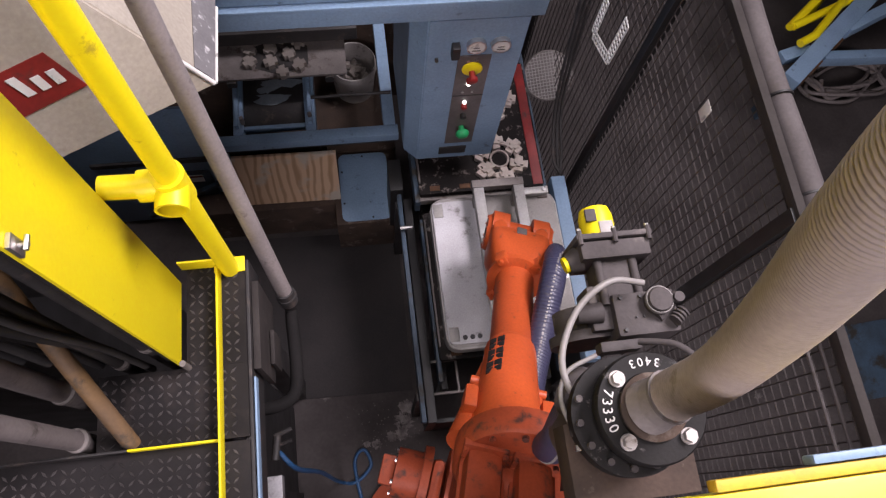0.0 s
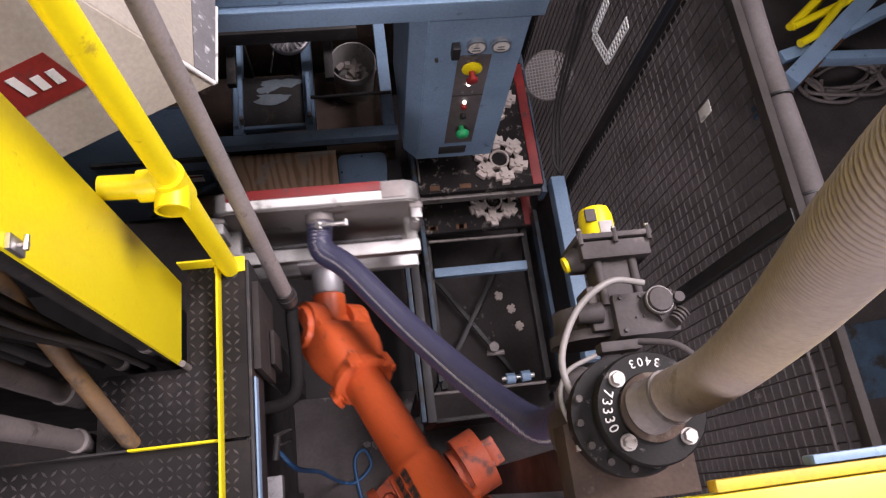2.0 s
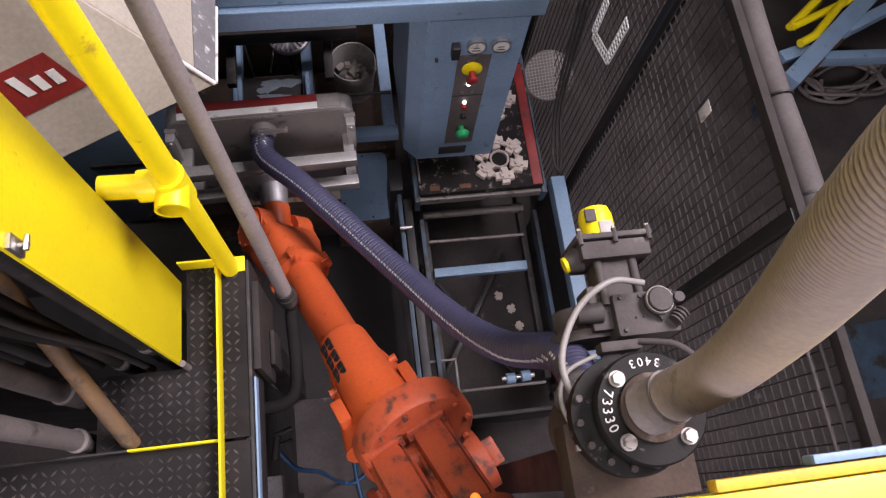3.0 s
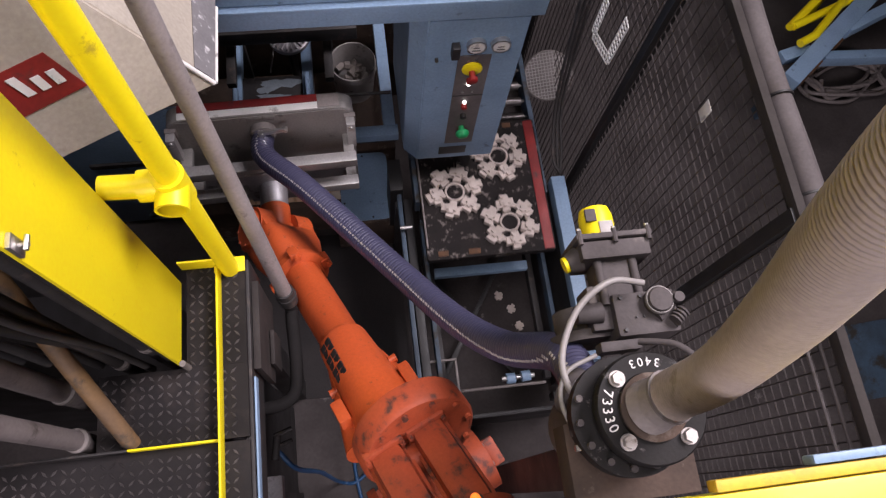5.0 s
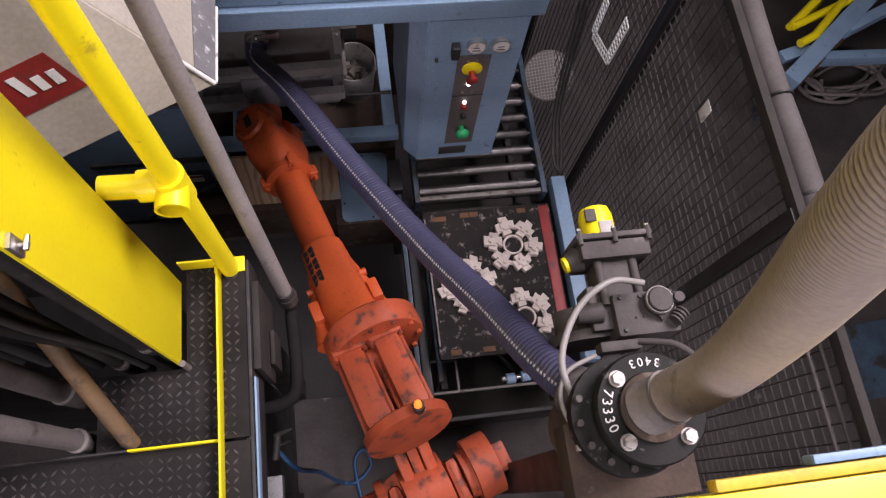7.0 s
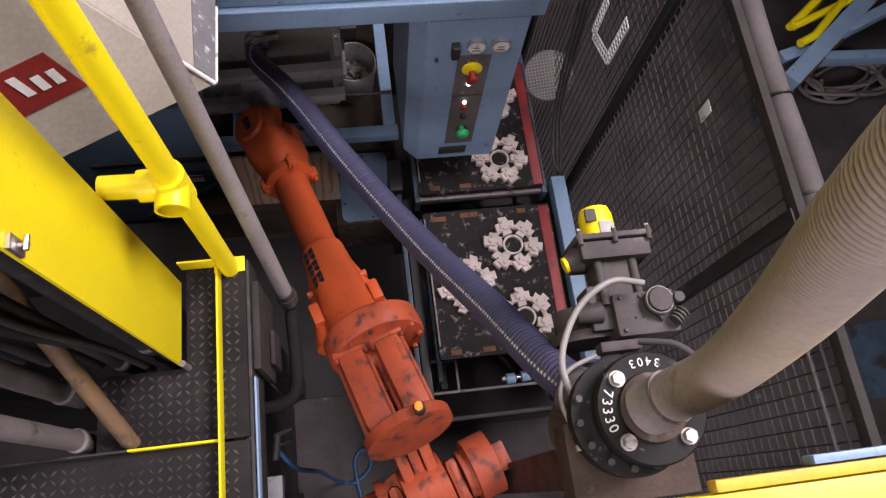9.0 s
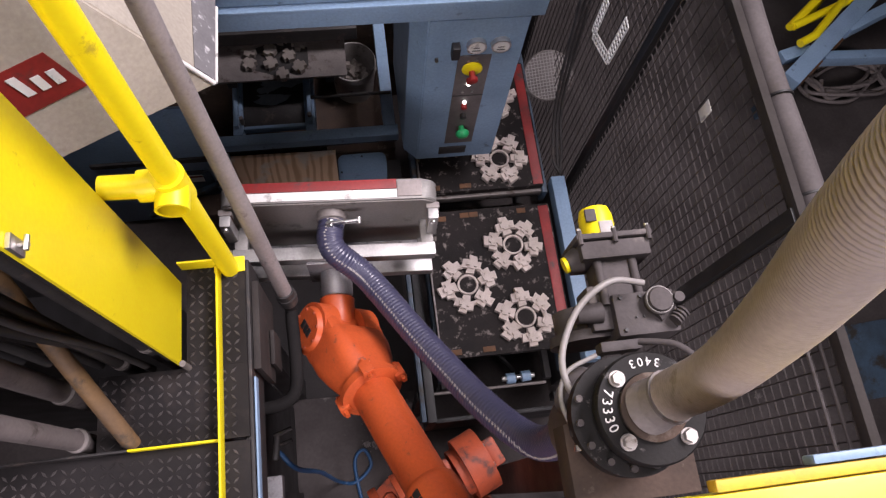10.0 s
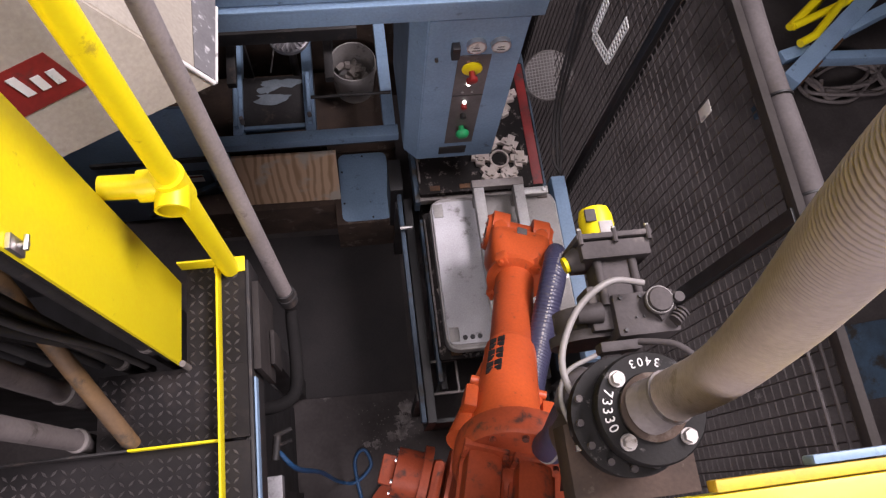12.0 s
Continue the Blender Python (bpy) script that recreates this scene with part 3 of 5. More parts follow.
    rodded("tie_rod", DARK_STEEL, p, ((-0.19, 0.47, 0.80), (0.2, 0.47, 0.80), 0.008))
    bm = bmesh.new()
    box(bm, -0.50, -0.215, 0.35, 0.62, 0.735, 0.765, 0.003)
    flap = part("flap", bm, DARK_STEEL, p, "dark steel flap with pale wet patches")
    boxed("flap_edge", BLUE, flap, (-0.51, -0.205, 0.335, 0.352, 0.735, 0.775))
    for x in (-0.535, -0.20):
        boxed("flap_arm", BLUE, flap, (x, x + 0.02, 0.33, 0.60, 0.792, 0.82))
    for x in (-0.19, -0.50):
        rodded("pivot", STEEL, flap, ((x, 0.36, 0.79), (x, 0.36, 0.84), 0.01))
    for x in (-0.52, -0.08):
        boxed("slide_rail", DARK_STEEL, p, (x - 0.02, x + 0.02, 0.48, 2.0, 0.90, 0.9395))
        boxed("slide_post", DARK_STEEL, p, (x - 0.02, x + 0.02, 0.86, 0.90, 0.36, 0.899))
    boxed("back_beam", DARK_STEEL, p, (-0.62, 0.06, 0.62, 0.70, 1.02, 1.10))
    rng = random.Random(13)
    for cx, cy, sx, sy in ((-0.36, 0.50, 0.10, 0.035), (-0.33, 0.58, 0.12, 0.03), (-0.40, 0.545, 0.05, 0.02)):
        bm = bmesh.new()
        slab(bm, [(cx + sx * rng.uniform(0.6, 1.1) * math.cos(6.283 * k / 18), cy + sy * rng.uniform(0.5, 1.2) * math.sin(6.283 * k / 18)) for k in range(18)], 0.7655, 0.7665)
        part("wet_patch", bm, WET, flap, "pale wet patch")
    bm = bmesh.new()
    lathe(bm, [(0.085, 0.0), (0.095, 0.01), (0.095, 0.03), (0.08, 0.035)], pose(-0.26, 0.77, 0.84))
    for i in range(22):
        a = 6.283 * i / 22
        box(bm, 0.02, 0.088, -0.004, 0.004, 0.0, 0.012, 0, pose(-0.26, 0.77, 0.876, rng.uniform(-25, 25), 0, math.degrees(a)))
    part("wheel_brush", bm, ALUMINIUM, p, "bright round wheel brush")
    rodded("brush_post", DARK_STEEL, p, ((-0.26, 0.77, 0.36), (-0.26, 0.77, 0.842), 0.02))
    rodded("thin_rod", STEEL, p, ((-0.36, 0.62, 0.80), (-0.33, 0.74, 0.86), 0.004))
    # side leg frame left of the plywood
    boxed("side_panel", BLUE, p, (-1.5, -0.64, 0.236, 0.25, 0.05, 1.15), label="blue side panel")
    boxed("panel_rib", DARK_STEEL, p, (-1.2, -0.66, 0.222, 0.2355, 0.70, 0.735))
    boxed("side_hatch", DARK_BLUE, p, (-0.98, -0.70, 0.226, 0.235, 0.12, 0.60))
    bm = bmesh.new()
    box(bm, -0.30, 0.30, -0.012, 0.012, 0.0, 0.02, 0.003, pose(-0.86, 0.214, 0.36, 90, 0, 0) @ pose(0, 0, 0, 0, 0, 38))
    part("hatch_brace", bm, DARK_BLUE, p)
    boxed("sticker", WHITE, p, (-0.80, -0.74, 0.222, 0.2245, 0.50, 0.57), bevel=0.0, label="small worn white sticker")
    boxed("sticker_band", RED, p, (-0.80, -0.74, 0.2205, 0.2215, 0.55, 0.565), bevel=0.0)
    boxed("side_leg", BLUE, p, (-0.63, -0.59, 0.2, 0.28, 0.0, 0.69))
    return p


press()


def loose_boards():
    bm = bmesh.new()
    box(bm, -0.245, 0.245, -0.009, 0.009, 0.0, 0.365, 0.002)
    ob = tagged(part("plywood_sheet", bm, WOOD), "bare plywood sheet leaning on the press frame", "plywood sheet")
    ob.matrix_basis = pose(-0.335, 1.508, 0.342, -13.5, 0, -1)
    cover = thing("cover_plate", "pale blue cover plate with rounded corners on the press", "cover plate", pose(0.038, 1.555, 0.346))
    bm = bmesh.new()
    slab(bm, round_rect(0.255, 0.385, 0.035), 0, 0.006)
    part("plate", bm, BLUE, cover)
    for x, y in ((0.0, 0.175), (0.03, -0.178), (-0.112, 0.09), (-0.112, -0.09)):
        bm = bmesh.new()
        bolt(bm, x, y, 0.006, 0.006, 0.003)
        part("screw", bm, BLACK_STEEL, cover)


loose_boards()


def bucket():
    g = thing("pail", "grey plastic pail half full of broken sand cores", "pail", pose(0.035, 2.155, 0.36))
    bm = bmesh.new()
    lathe(bm, [(0.105, 0), (0.118, 0.2), (0.124, 0.2), (0.124, 0.215), (0.120, 0.24), (0.114, 0.24), (0.105, 0.03), (0.01, 0.025)])
    part("shell", bm, BUCKET, g)
    rng = random.Random(4)
    bm = bmesh.new()
    for _ in range(26):
        a, r = rng.uniform(0, 6.28), rng.uniform(0, 0.085)
        box(bm, -0.02, 0.02, -0.014, 0.014, -0.01, 0.01, 0, pose(r * math.cos(a), r * math.sin(a), 0.12 + rng.uniform(0, 0.03), rng.uniform(-40, 40), rng.uniform(-40, 40), rng.uniform(0, 180)))
    tagged(part("scrap", bm, GREY_CORE, g, "broken grey core scraps"), kind="stuff")


bucket()


# ---- roller conveyor with its lift frame ----
def conveyor():
    c = thing("roller_conveyor", "grimy blue roller conveyor with a lift frame", "conveyor", pose(0.57, 0.9, 0))
    for x in (-0.30, 0.30):
        boxed("side_rail", DARK_BLUE, c, (x - 0.012, x + 0.012, 0.36, 1.75, 0.66, 0.765))
        boxed("lift_rail", DARK_BLUE, c, (x * 0.93 - 0.010, x * 0.93 + 0.010, -0.44, 0.34, 0.52, 0.60), label="thin blue edged lift rail")
    boxed("outer_beam", BLUE, c, (0.330, 0.395, -0.45, 0.42, 0.72, 0.80), label="pale blue outer beam")
    boxed("outer_beam", DARK_BLUE, c, (-0.392, -0.372, -0.62, 0.42, 0.66, 0.74))
    boxed("outer_beam", BLACK_STEEL, c, (-0.363, -0.325, -0.62, 0.42, 0.30, 0.68))
    boxed("outer_beam", BLACK_STEEL, c, (0.335, 0.39, -0.45, 0.42, 0.10, 0.715))
    y = 0.425
    while y < 1.75:
        rodded("roller", ROLLER, c, ((-0.286, y, 0.735), (0.27, y, 0.735), 0.021), ((0.18, y, 0.735), (0.20, y, 0.735), 0.025), ((-0.30, y, 0.735), (0.295, y, 0.735), 0.008))
        y += 0.089
    boxed("end_bar", STEEL, c, (-0.29, 0.29, 0.372, 0.392, 0.70, 0.75))
    rodded("lower_roller", STEEL, c, ((-0.255, 0.42, 0.45), (0.26, 0.42, 0.45), 0.02), ((0.20, 0.42, 0.45), (0.235, 0.42, 0.45), 0.025))
    rodded("lower_roller", STEEL, c, ((-0.255, 0.51, 0.45), (0.26, 0.51, 0.45), 0.02))
    rodded("shaft", STEEL, c, ((-0.24, 0.275, 0.45), (0.24, 0.272, 0.45), 0.008))
    boxed("cross_member", BLUE, c, (-0.233, 0.233, 0.09, 0.135, 0.41, 0.45))
    for x in (-0.25, 0.25):
        boxed("lower_rail", DARK_STEEL, c, (x - 0.015, x + 0.015, -0.45, 1.7, 0.36, 0.42))
    for y0, y1, z in ((0.30, -0.42, 0.05), (-0.42, 0.30, 0.072)):
        bm = bmesh.new()
        half, turn_by = math.hypot(0.46, y1 - y0) / 2, math.degrees(math.atan2(y1 - y0, 0.46))
        box(bm, -half, half, -0.012, 0.012, z, z + 0.02, 0.002, pose(-0.03, (y0 + y1) / 2, 0, 0, 0, turn_by))
        part("floor_brace", bm, BLACK_STEEL, c)
    rodded("front_bar", STEEL, c, ((-0.36, -0.485, 0.55), (0.2, -0.487, 0.55), 0.007))
    boxed("front_bracket", STEEL, c, (-0.342, -0.332, -0.485, -0.335, 0.54, 0.56), (-0.33, -0.195, -0.345, -0.335, 0.54, 0.56), (-0.205, -0.195, -0.485, -0.347, 0.54, 0.56), bevel=0.001)
    rodded("clamp_cylinder", BLUE, c, ((0.02, -0.455, 0.56), (0.06, -0.455, 0.56), 0.024), ((0.09, -0.452, 0.56), (0.13, -0.450, 0.56), 0.024), label="small blue air cylinder")
    rodded("cylinder_rod", BRIGHT_STEEL, c, ((0.0, -0.455, 0.56), (0.15, -0.45, 0.56), 0.011))
    rodded("adjuster", STEEL, c, ((-0.02, -0.31, 0.52), (-0.02, -0.31, 0.60), 0.022), ((-0.05, -0.33, 0.55), (0.03, -0.33, 0.55), 0.012))
    boxed("front_apron", BLACK_STEEL, c, (-0.32, 0.30, -0.60, -0.58, 0.05, 0.40))
    rodded("sensor", BRIGHT_STEEL, c, ((-0.395, 0.24, 0.77), (-0.34, 0.24, 0.77), 0.009))
    for x in (-0.38, 0.36):
        for yy in (-0.5, 0.4, 1.6):
            boxed("leg", DARK_STEEL, c, (x - 0.02, x + 0.02, yy - 0.02, yy + 0.02, 0.0, 0.66 if x < 0 else 0.1))
    boxed("cable_drop", BLACK_STEEL, c, (-0.42, -0.36, 0.44, 0.60, 0.30, 0.74))


conveyor()


# ---- trays with sand cores ----
TRAY_REST = Vector((0.572, 0.0, 0.757))
CORE_SPOTS = ((0.095, 0.145), (-0.133, -0.02), (0.098, -0.19))


def tray(group_label):
    g = thing("core_tray", group_label, "tray", None, "core trays")
    bm = bmesh.new()
    slab(bm, round_rect(0.585, 0.67, 0.012), 0.0, 0.035)
    part("board", bm, TRAY, g)
    boxed("red_strip", RED, g, (0.240, 0.286, -0.33, 0.325, 0.0352, 0.041), label="scuffed red edge strip")
    boxed("rim_bar", STEEL, g, (-0.292, -0.284, -0.28, 0.30, 0.0352, 0.055))
    rng = random.Random(7)
    for _ in range(9):
        x, y = rng.uniform(-0.25, 0.2), rng.choice((-0.31, 0.31, -0.30, 0.30))
        boxed("spacer_block", RUST, g, (x - 0.02, x + 0.02, y - 0.012, y + 0.012, 0.0352, 0.040), bevel=0.001)
    return g


def cross_outline(s, rng):
    a, b = s, s * 0.46
    pts = [(a, -b), (a, b), (b, b), (b, a), (-b, a), (-b, b), (-a, b), (-a, -b), (-b, -b), (-b, -a), (b, -a), (b, -b)]
    return [(x + rng.uniform(-1, 1) * s * 0.10, y + rng.uniform(-1, 1) * s * 0.10) for x, y in pts]


def core_cluster():
    """Six cross-shaped sand cores round a ring."""
    g = thing("sand_core_cluster", "ivory sand cores arranged as a star round a ring", "sand core", None, "sand core clusters")
    bm = bmesh.new()
    lathe(bm, [(0.046, 0), (0.046, 0.016), (0.038, 0.016), (0.037, 0.004)])
    part("ring", bm, IVORY, g)
    bm = bmesh.new()
    lathe(bm, [(0.0365, 0.0), (0.0365, 0.006)])
    part("ring_floor", bm, TRAY, g)
    rng = random.Random(11)
    for i in range(6):
        a = radians(60 * i + 32)
        bm = bmesh.new()
        made = slab(bm, cross_outline(0.041, rng), 0.0, 0.026)
        put(bm, made, pose(0.092 * math.cos(a), 0.092 * math.sin(a), 0, 0, 0, math.degrees(a) + rng.uniform(-9, 9)))
        made = slab(bm, cross_outline(0.023, rng), 0.024, 0.038)
        put(bm, made, pose(0.092 * math.cos(a), 0.092 * math.sin(a), 0, 0, 0, math.degrees(a)))
        part("core", bm, IVORY, g)
    for i in range(6):
        a, b = radians(60 * i + 32), radians(60 * i + 92)
        mid = radians(60 * i + 62)
        bm = bmesh.new()
        sweep(bm, spline([(0.094 * math.cos(a), 0.094 * math.sin(a), 0.008), (0.086 * math.cos(mid), 0.086 * math.sin(mid), 0.008), (0.094 * math.cos(b), 0.094 * math.sin(b), 0.008)], 4), 0.011, 6)
        part("runner", bm, IVORY, g)
    return g


TRAY_ONE = tray("scorched black core tray with red strip, leaving on the lift")
TRAY_TWO = copy_thing(TRAY_ONE, Matrix())
TRAY_THREE = copy_thing(TRAY_ONE, Matrix())
tagged(TRAY_TWO, "scorched black core tray with red strip rolling forward")
tagged(TRAY_THREE, "scorched black core tray waiting under the cabinet")
FIRST_CLUSTER = core_cluster()
CLUSTERS = []
for one in (TRAY_ONE, TRAY_TWO, TRAY_THREE):
    for x, y in CORE_SPOTS:
        CLUSTERS.append((one, x, y, FIRST_CLUSTER if not CLUSTERS else copy_thing(FIRST_CLUSTER, Matrix())))


def shuttle_plate():
    """The plate that slides out of the press with core pieces on it."""
    g = thing("shuttle_plate", "grey steel shuttle plate carrying grey sand cores", "plate")
    bm = bmesh.new()
    slab(bm, round_rect(0.60, 0.60, 0.01), 0.0, 0.012)
    part("plate", bm, STEEL, g)
    bm = bmesh.new()
    slab(bm, [(0.15 * math.cos(radians(30 + 60 * i)), -0.19 + 0.10 * math.sin(radians(30 + 60 * i))) for i in range(6)], 0.0125, 0.014)
    part("recess", bm, DARK_STEEL, g)
    rng = random.Random(3)
    for i in range(9):
        a = radians(40 * i)
        bm = bmesh.new()
        r = 0.13 if i % 3 else 0.055
        made = slab(bm, cross_outline(0.030, rng), 0.014, 0.04)
        put(bm, made, pose(-0.01 + r * math.cos(a), -0.19 + 0.75 * r * math.sin(a), 0, 0, 0, rng.uniform(0, 90)))
        part("core", bm, GREY_CORE, g)
    return g


SHUTTLE = shuttle_plate()


# ---- valve, flange, ducts near the camera ----
def valve():
    v = thing("pipe_valve", "dusty grey valve with painted flange and actuator", "valve", pose(0.425, 0.085, 2.6))
    bm = bmesh.new()
    lathe(bm, [(0.045, -0.028), (0.089, -0.028), (0.091, -0.024), (0.091, -0.004), (0.088, 0.0), (0.056, 0.0), (0.053, 0.008), (0.046, 0.012)], pose(0.008, 0, 0), seg=56)
    top = part("flange", bm, SCUFFED, v, "black flange with chalked numbers")
    for i in range(4):
        a = radians(44 + 90 * i)
        bm = bmesh.new()
        lathe(bm, [(0.0135, 0.0), (0.0135, 0.003)], pose(0.008 + 0.070 * math.cos(a), 0.070 * math.sin(a), 0.0005), 18)
        bolt(bm, 0.008 + 0.070 * math.cos(a), 0.070 * math.sin(a), 0.0035, 0.0115, 0.010)
        part("bolt", bm, BOLT, top, "bright hex bolt")
    bm = bmesh.new()
    lathe(bm, [(0.05, -0.075), (0.099, -0.075), (0.099, -0.045), (0.05, -0.045)], pose(-0.014, -0.004, 0), 48)
    low = part("lower_flange", bm, SCUFFED, v)
    for i in range(6):
        a = radians(160 + 25 * i)
        bm = bmesh.new()
        rod(bm, (-0.012 + 0.090 * math.cos(a), 0.090 * math.sin(a), -0.095), (-0.012 + 0.090 * math.cos(a), 0.090 * math.sin(a), -0.035), 0.006, seg=10)
        part("stud", bm, VALVE, low)
    bm = bmesh.new()
    lathe(bm, [(0.07, -0.40), (0.085, -0.34), (0.088, -0.18), (0.06, -0.075), (0.055, -0.03)])
    part("body", bm, VALVE, v)
    bm = bmesh.new()
    lathe(bm, [(0.0545, 0.0005), (0.0545, 0.0095), (0.048, 0.0135), (0.046, 0.0135)], pose(0.008, 0, 0), 40)
    part("hub_ring", bm, DUSTY_RUST, top, "dusty rust-brown hub ring")
    # chalked figures on the flange
    for text, angle, size in (("73330", 178, 0.023), ("3043", 88, 0.020)):
        for i, ch in enumerate(text):
            cu = bpy.data.curves.new("figure", "FONT")
            cu.body, cu.size, cu.extrude, cu.align_x, cu.align_y = ch, size, 0.0004, "CENTER", "CENTER"
            ob = new("chalk_figure", cu)
            me = bpy.data.meshes.new_from_object(ob)
            bpy.data.objects.remove(ob)
            me.materials.append(WHITE)
            fig = new("chalk_figure", me)
            a = radians(angle - (i - (len(text) - 1) / 2) * 11 * (-1 if angle > 100 else 1))
            fig.parent = top
            fig.matrix_basis = pose(0.008 + 0.074 * math.cos(a), 0.074 * math.sin(a), 0.0009, 0, 0, math.degrees(a) + (90 if angle > 100 else -90) + (0 if angle > 100 else 180))
    # actuator reaching away along y
    boxed("actuator_body", VALVE, v, (0.02, 0.145, 0.13, 0.215, -0.26, -0.13), bevel=0.008)
    boxed("actuator_block", VALVE, v, (-0.02, 0.06, 0.15, 0.24, -0.23, -0.15), bevel=0.006)
    boxed("yoke", VALVE, v, (-0.005, 0.075, 0.24, 0.335, -0.22, -0.15), bevel=0.006)
    for x in (0.0, 0.07):
        rodded("yoke_post", VALVE, v, ((x, 0.235, -0.15), (x, 0.335, -0.15), 0.009))
    bm = bmesh.new()
    box(bm, -0.035, 0.105, 0.335, 0.372, -0.235, -0.125, 0.006)
    box(bm, -0.042, 0.112, 0.374, 0.386, -0.243, -0.118, 0.004)
    sw = part("switch_box", bm, VALVE, v, "grey limit switch box")
    for x in (-0.034, 0.036, 0.104):
        bm = bmesh.new()
        rod(bm, (x, 0.364, -0.121), (x, 0.392, -0.121), 0.0055, seg=8)
        part("screw", bm, VALVE, sw)
        bm = bmesh.new()
        rod(bm, (x, 0.392, -0.121), (x, 0.396, -0.121), 0.0045, seg=8)
        part("screw_head", bm, BRIGHT_STEEL, sw)
    bm = bmesh.new()
    lathe(bm, [(0.036, 0.0), (0.035, 0.052), (0.030, 0.070), (0.012, 0.076)], pose(0.025, 0.386, -0.18, -90, 0, 0), 28)
    dome = part("indicator_dome", bm, YELLOW, sw, "yellow position indicator dome")
    boxed("window", PALE_WIRE, dome, (0.018, 0.046, 0.392, 0.418, -0.1475, -0.142), bevel=0.001)
    boxed("window", VALVE, dome, (-0.006, 0.016, 0.42, 0.446, -0.1500, -0.1435), bevel=0.001)
    bm = bmesh.new()
    rod(bm, (-0.03, 0.35, -0.17), (-0.054, 0.342, -0.172), 0.027, 0.019)
    part("cable_gland", bm, VALVE, sw)
    rodded("gland_cap", YELLOW, sw, ((-0.054, 0.342, -0.171), (-0.061, 0.340, -0.172), 0.0165))
    bm = bmesh.new()
    lathe(bm, [(0.026, 0), (0.026, 0.02), (0.022, 0.026), (0.010, 0.027)], pose(0.105, 0.19, -0.13), 24)
    knob = part("knob", bm, VALVE, v)
    bm = bmesh.new()
    lathe(bm, [(0.0265, 0.012), (0.0278, 0.014), (0.0278, 0.019), (0.0262, 0.021)], pose(0.105, 0.19, -0.13), 24)
    part("knob_rim", bm, LOOP, knob, "worn pale rim")
    for x, y in ((0.035, 0.142), (0.075, 0.205), (0.135, 0.142), (0.035, 0.205), (0.06, 0.165), (0.075, 0.165)):
        bm = bmesh.new()
        bolt(bm, x, y, -0.1295, 0.0045 if y < 0.15 or y > 0.2 else 0.0022, 0.004)
        part("screw", bm, DARK_STEEL, v)
    for i in range(4):
        bm = bmesh.new()
        rod(bm, (0.128 + 0.006 * i, 0.148 + 0.005 * i, -0.118), (0.131 + 0.006 * i, 0.1505 + 0.005 * i, -0.118), 0.0135, seg=14)
        part("gland_ring", bm, VALVE, v)
    bm = bmesh.new()
    rod(bm, (0.0, 0.185, -0.15), (-0.05, 0.185, -0.15), 0.021, 0.018)
    part("plug", bm, VALVE, v)
    bm = bmesh.new()
    rod(bm, (0.10, 0.16, -0.13), (0.15, 0.20, -0.13), 0.012)
    rod(bm, (0.14, 0.19, -0.16), (0.14, 0.19, -0.10), 0.010)
    part("fitting", bm, VALVE, v)
    boxed("coil", VALVE, v, (-0.02, 0.06, 0.105, 0.125, -0.17, -0.13), bevel=0.004)
    bm = bmesh.new()
    lathe(bm, [(0.075, -0.02), (0.075, 0.0), (0.06, 0.004), (0.06, 0.05)], pose(-0.02, 0.20, -0.25, -90, 0, 0))
    part("side_flange", bm, VALVE, v)
    for i, pts in enumerate(([(0.09, 0.237, -0.12), (0.02, 0.240, -0.10), (-0.05, 0.195, -0.10), (-0.098, 0.110, -0.09), (-0.088, 0.04, -0.09), (-0.045, 0.0, -0.06)],
                             [(-0.02, 0.115, -0.14), (-0.08, 0.09, -0.14), (-0.10, 0.04, -0.14), (-0.085, -0.03, -0.12), (-0.07, -0.05, -0.10)],
                             [(0.06, 0.13, -0.13), (0.12, 0.11, -0.10), (0.16, 0.06, -0.10), (0.18, 0.0, -0.14)])):
        bm = bmesh.new()
        sweep(bm, spline(pts), 0.0064 if i != 1 else 0.0045, 10)
        part("control_cable", bm, LOOP if i < 2 else TRUNK, v, "grey control cable")
    for ob in list(v.children):
        kind = ob.name.split(".")[0]
        if kind in ("yoke", "yoke_post", "switch_box", "side_flange"):
            ob.location = (0.028, -0.034 if kind == "switch_box" else -0.022, -0.02)
        if kind in ("actuator_body", "actuator_block", "knob", "plug", "fitting", "coil", "screw", "gland_ring"):
            ob.location = (0.018, 0.016, -0.027)
    bm = bmesh.new()
    rod(bm, (0.0, 0.0, -0.16), (-0.045, 0.05, -0.19), 0.046)
    rod(bm, (-0.045, 0.05, -0.19), (-0.055, 0.064, -0.205), 0.050)
    part("outlet", bm, VALVE, v)
    rodded("clamp_bolt", VALVE, v, ((-0.100, 0.0, -0.07), (-0.100, -0.040, -0.07), 0.0075), ((-0.100, -0.016, -0.07), (-0.100, -0.026, -0.07), 0.013), seg=12)
    rodded("clamp_nut", BRIGHT_STEEL, v, ((-0.100, -0.040, -0.07), (-0.100, -0.050, -0.07), 0.010), seg=6)
    boxed("bracket", DUSTY_RUST, v, (-0.105, 0.12, -0.14, 0.0, -0.22, -0.14), label="dark steel support bracket")
    boxed("column", DARK_STEEL, v, (0.0, 0.10, -0.12, -0.02, -2.6, -0.222))


valve()


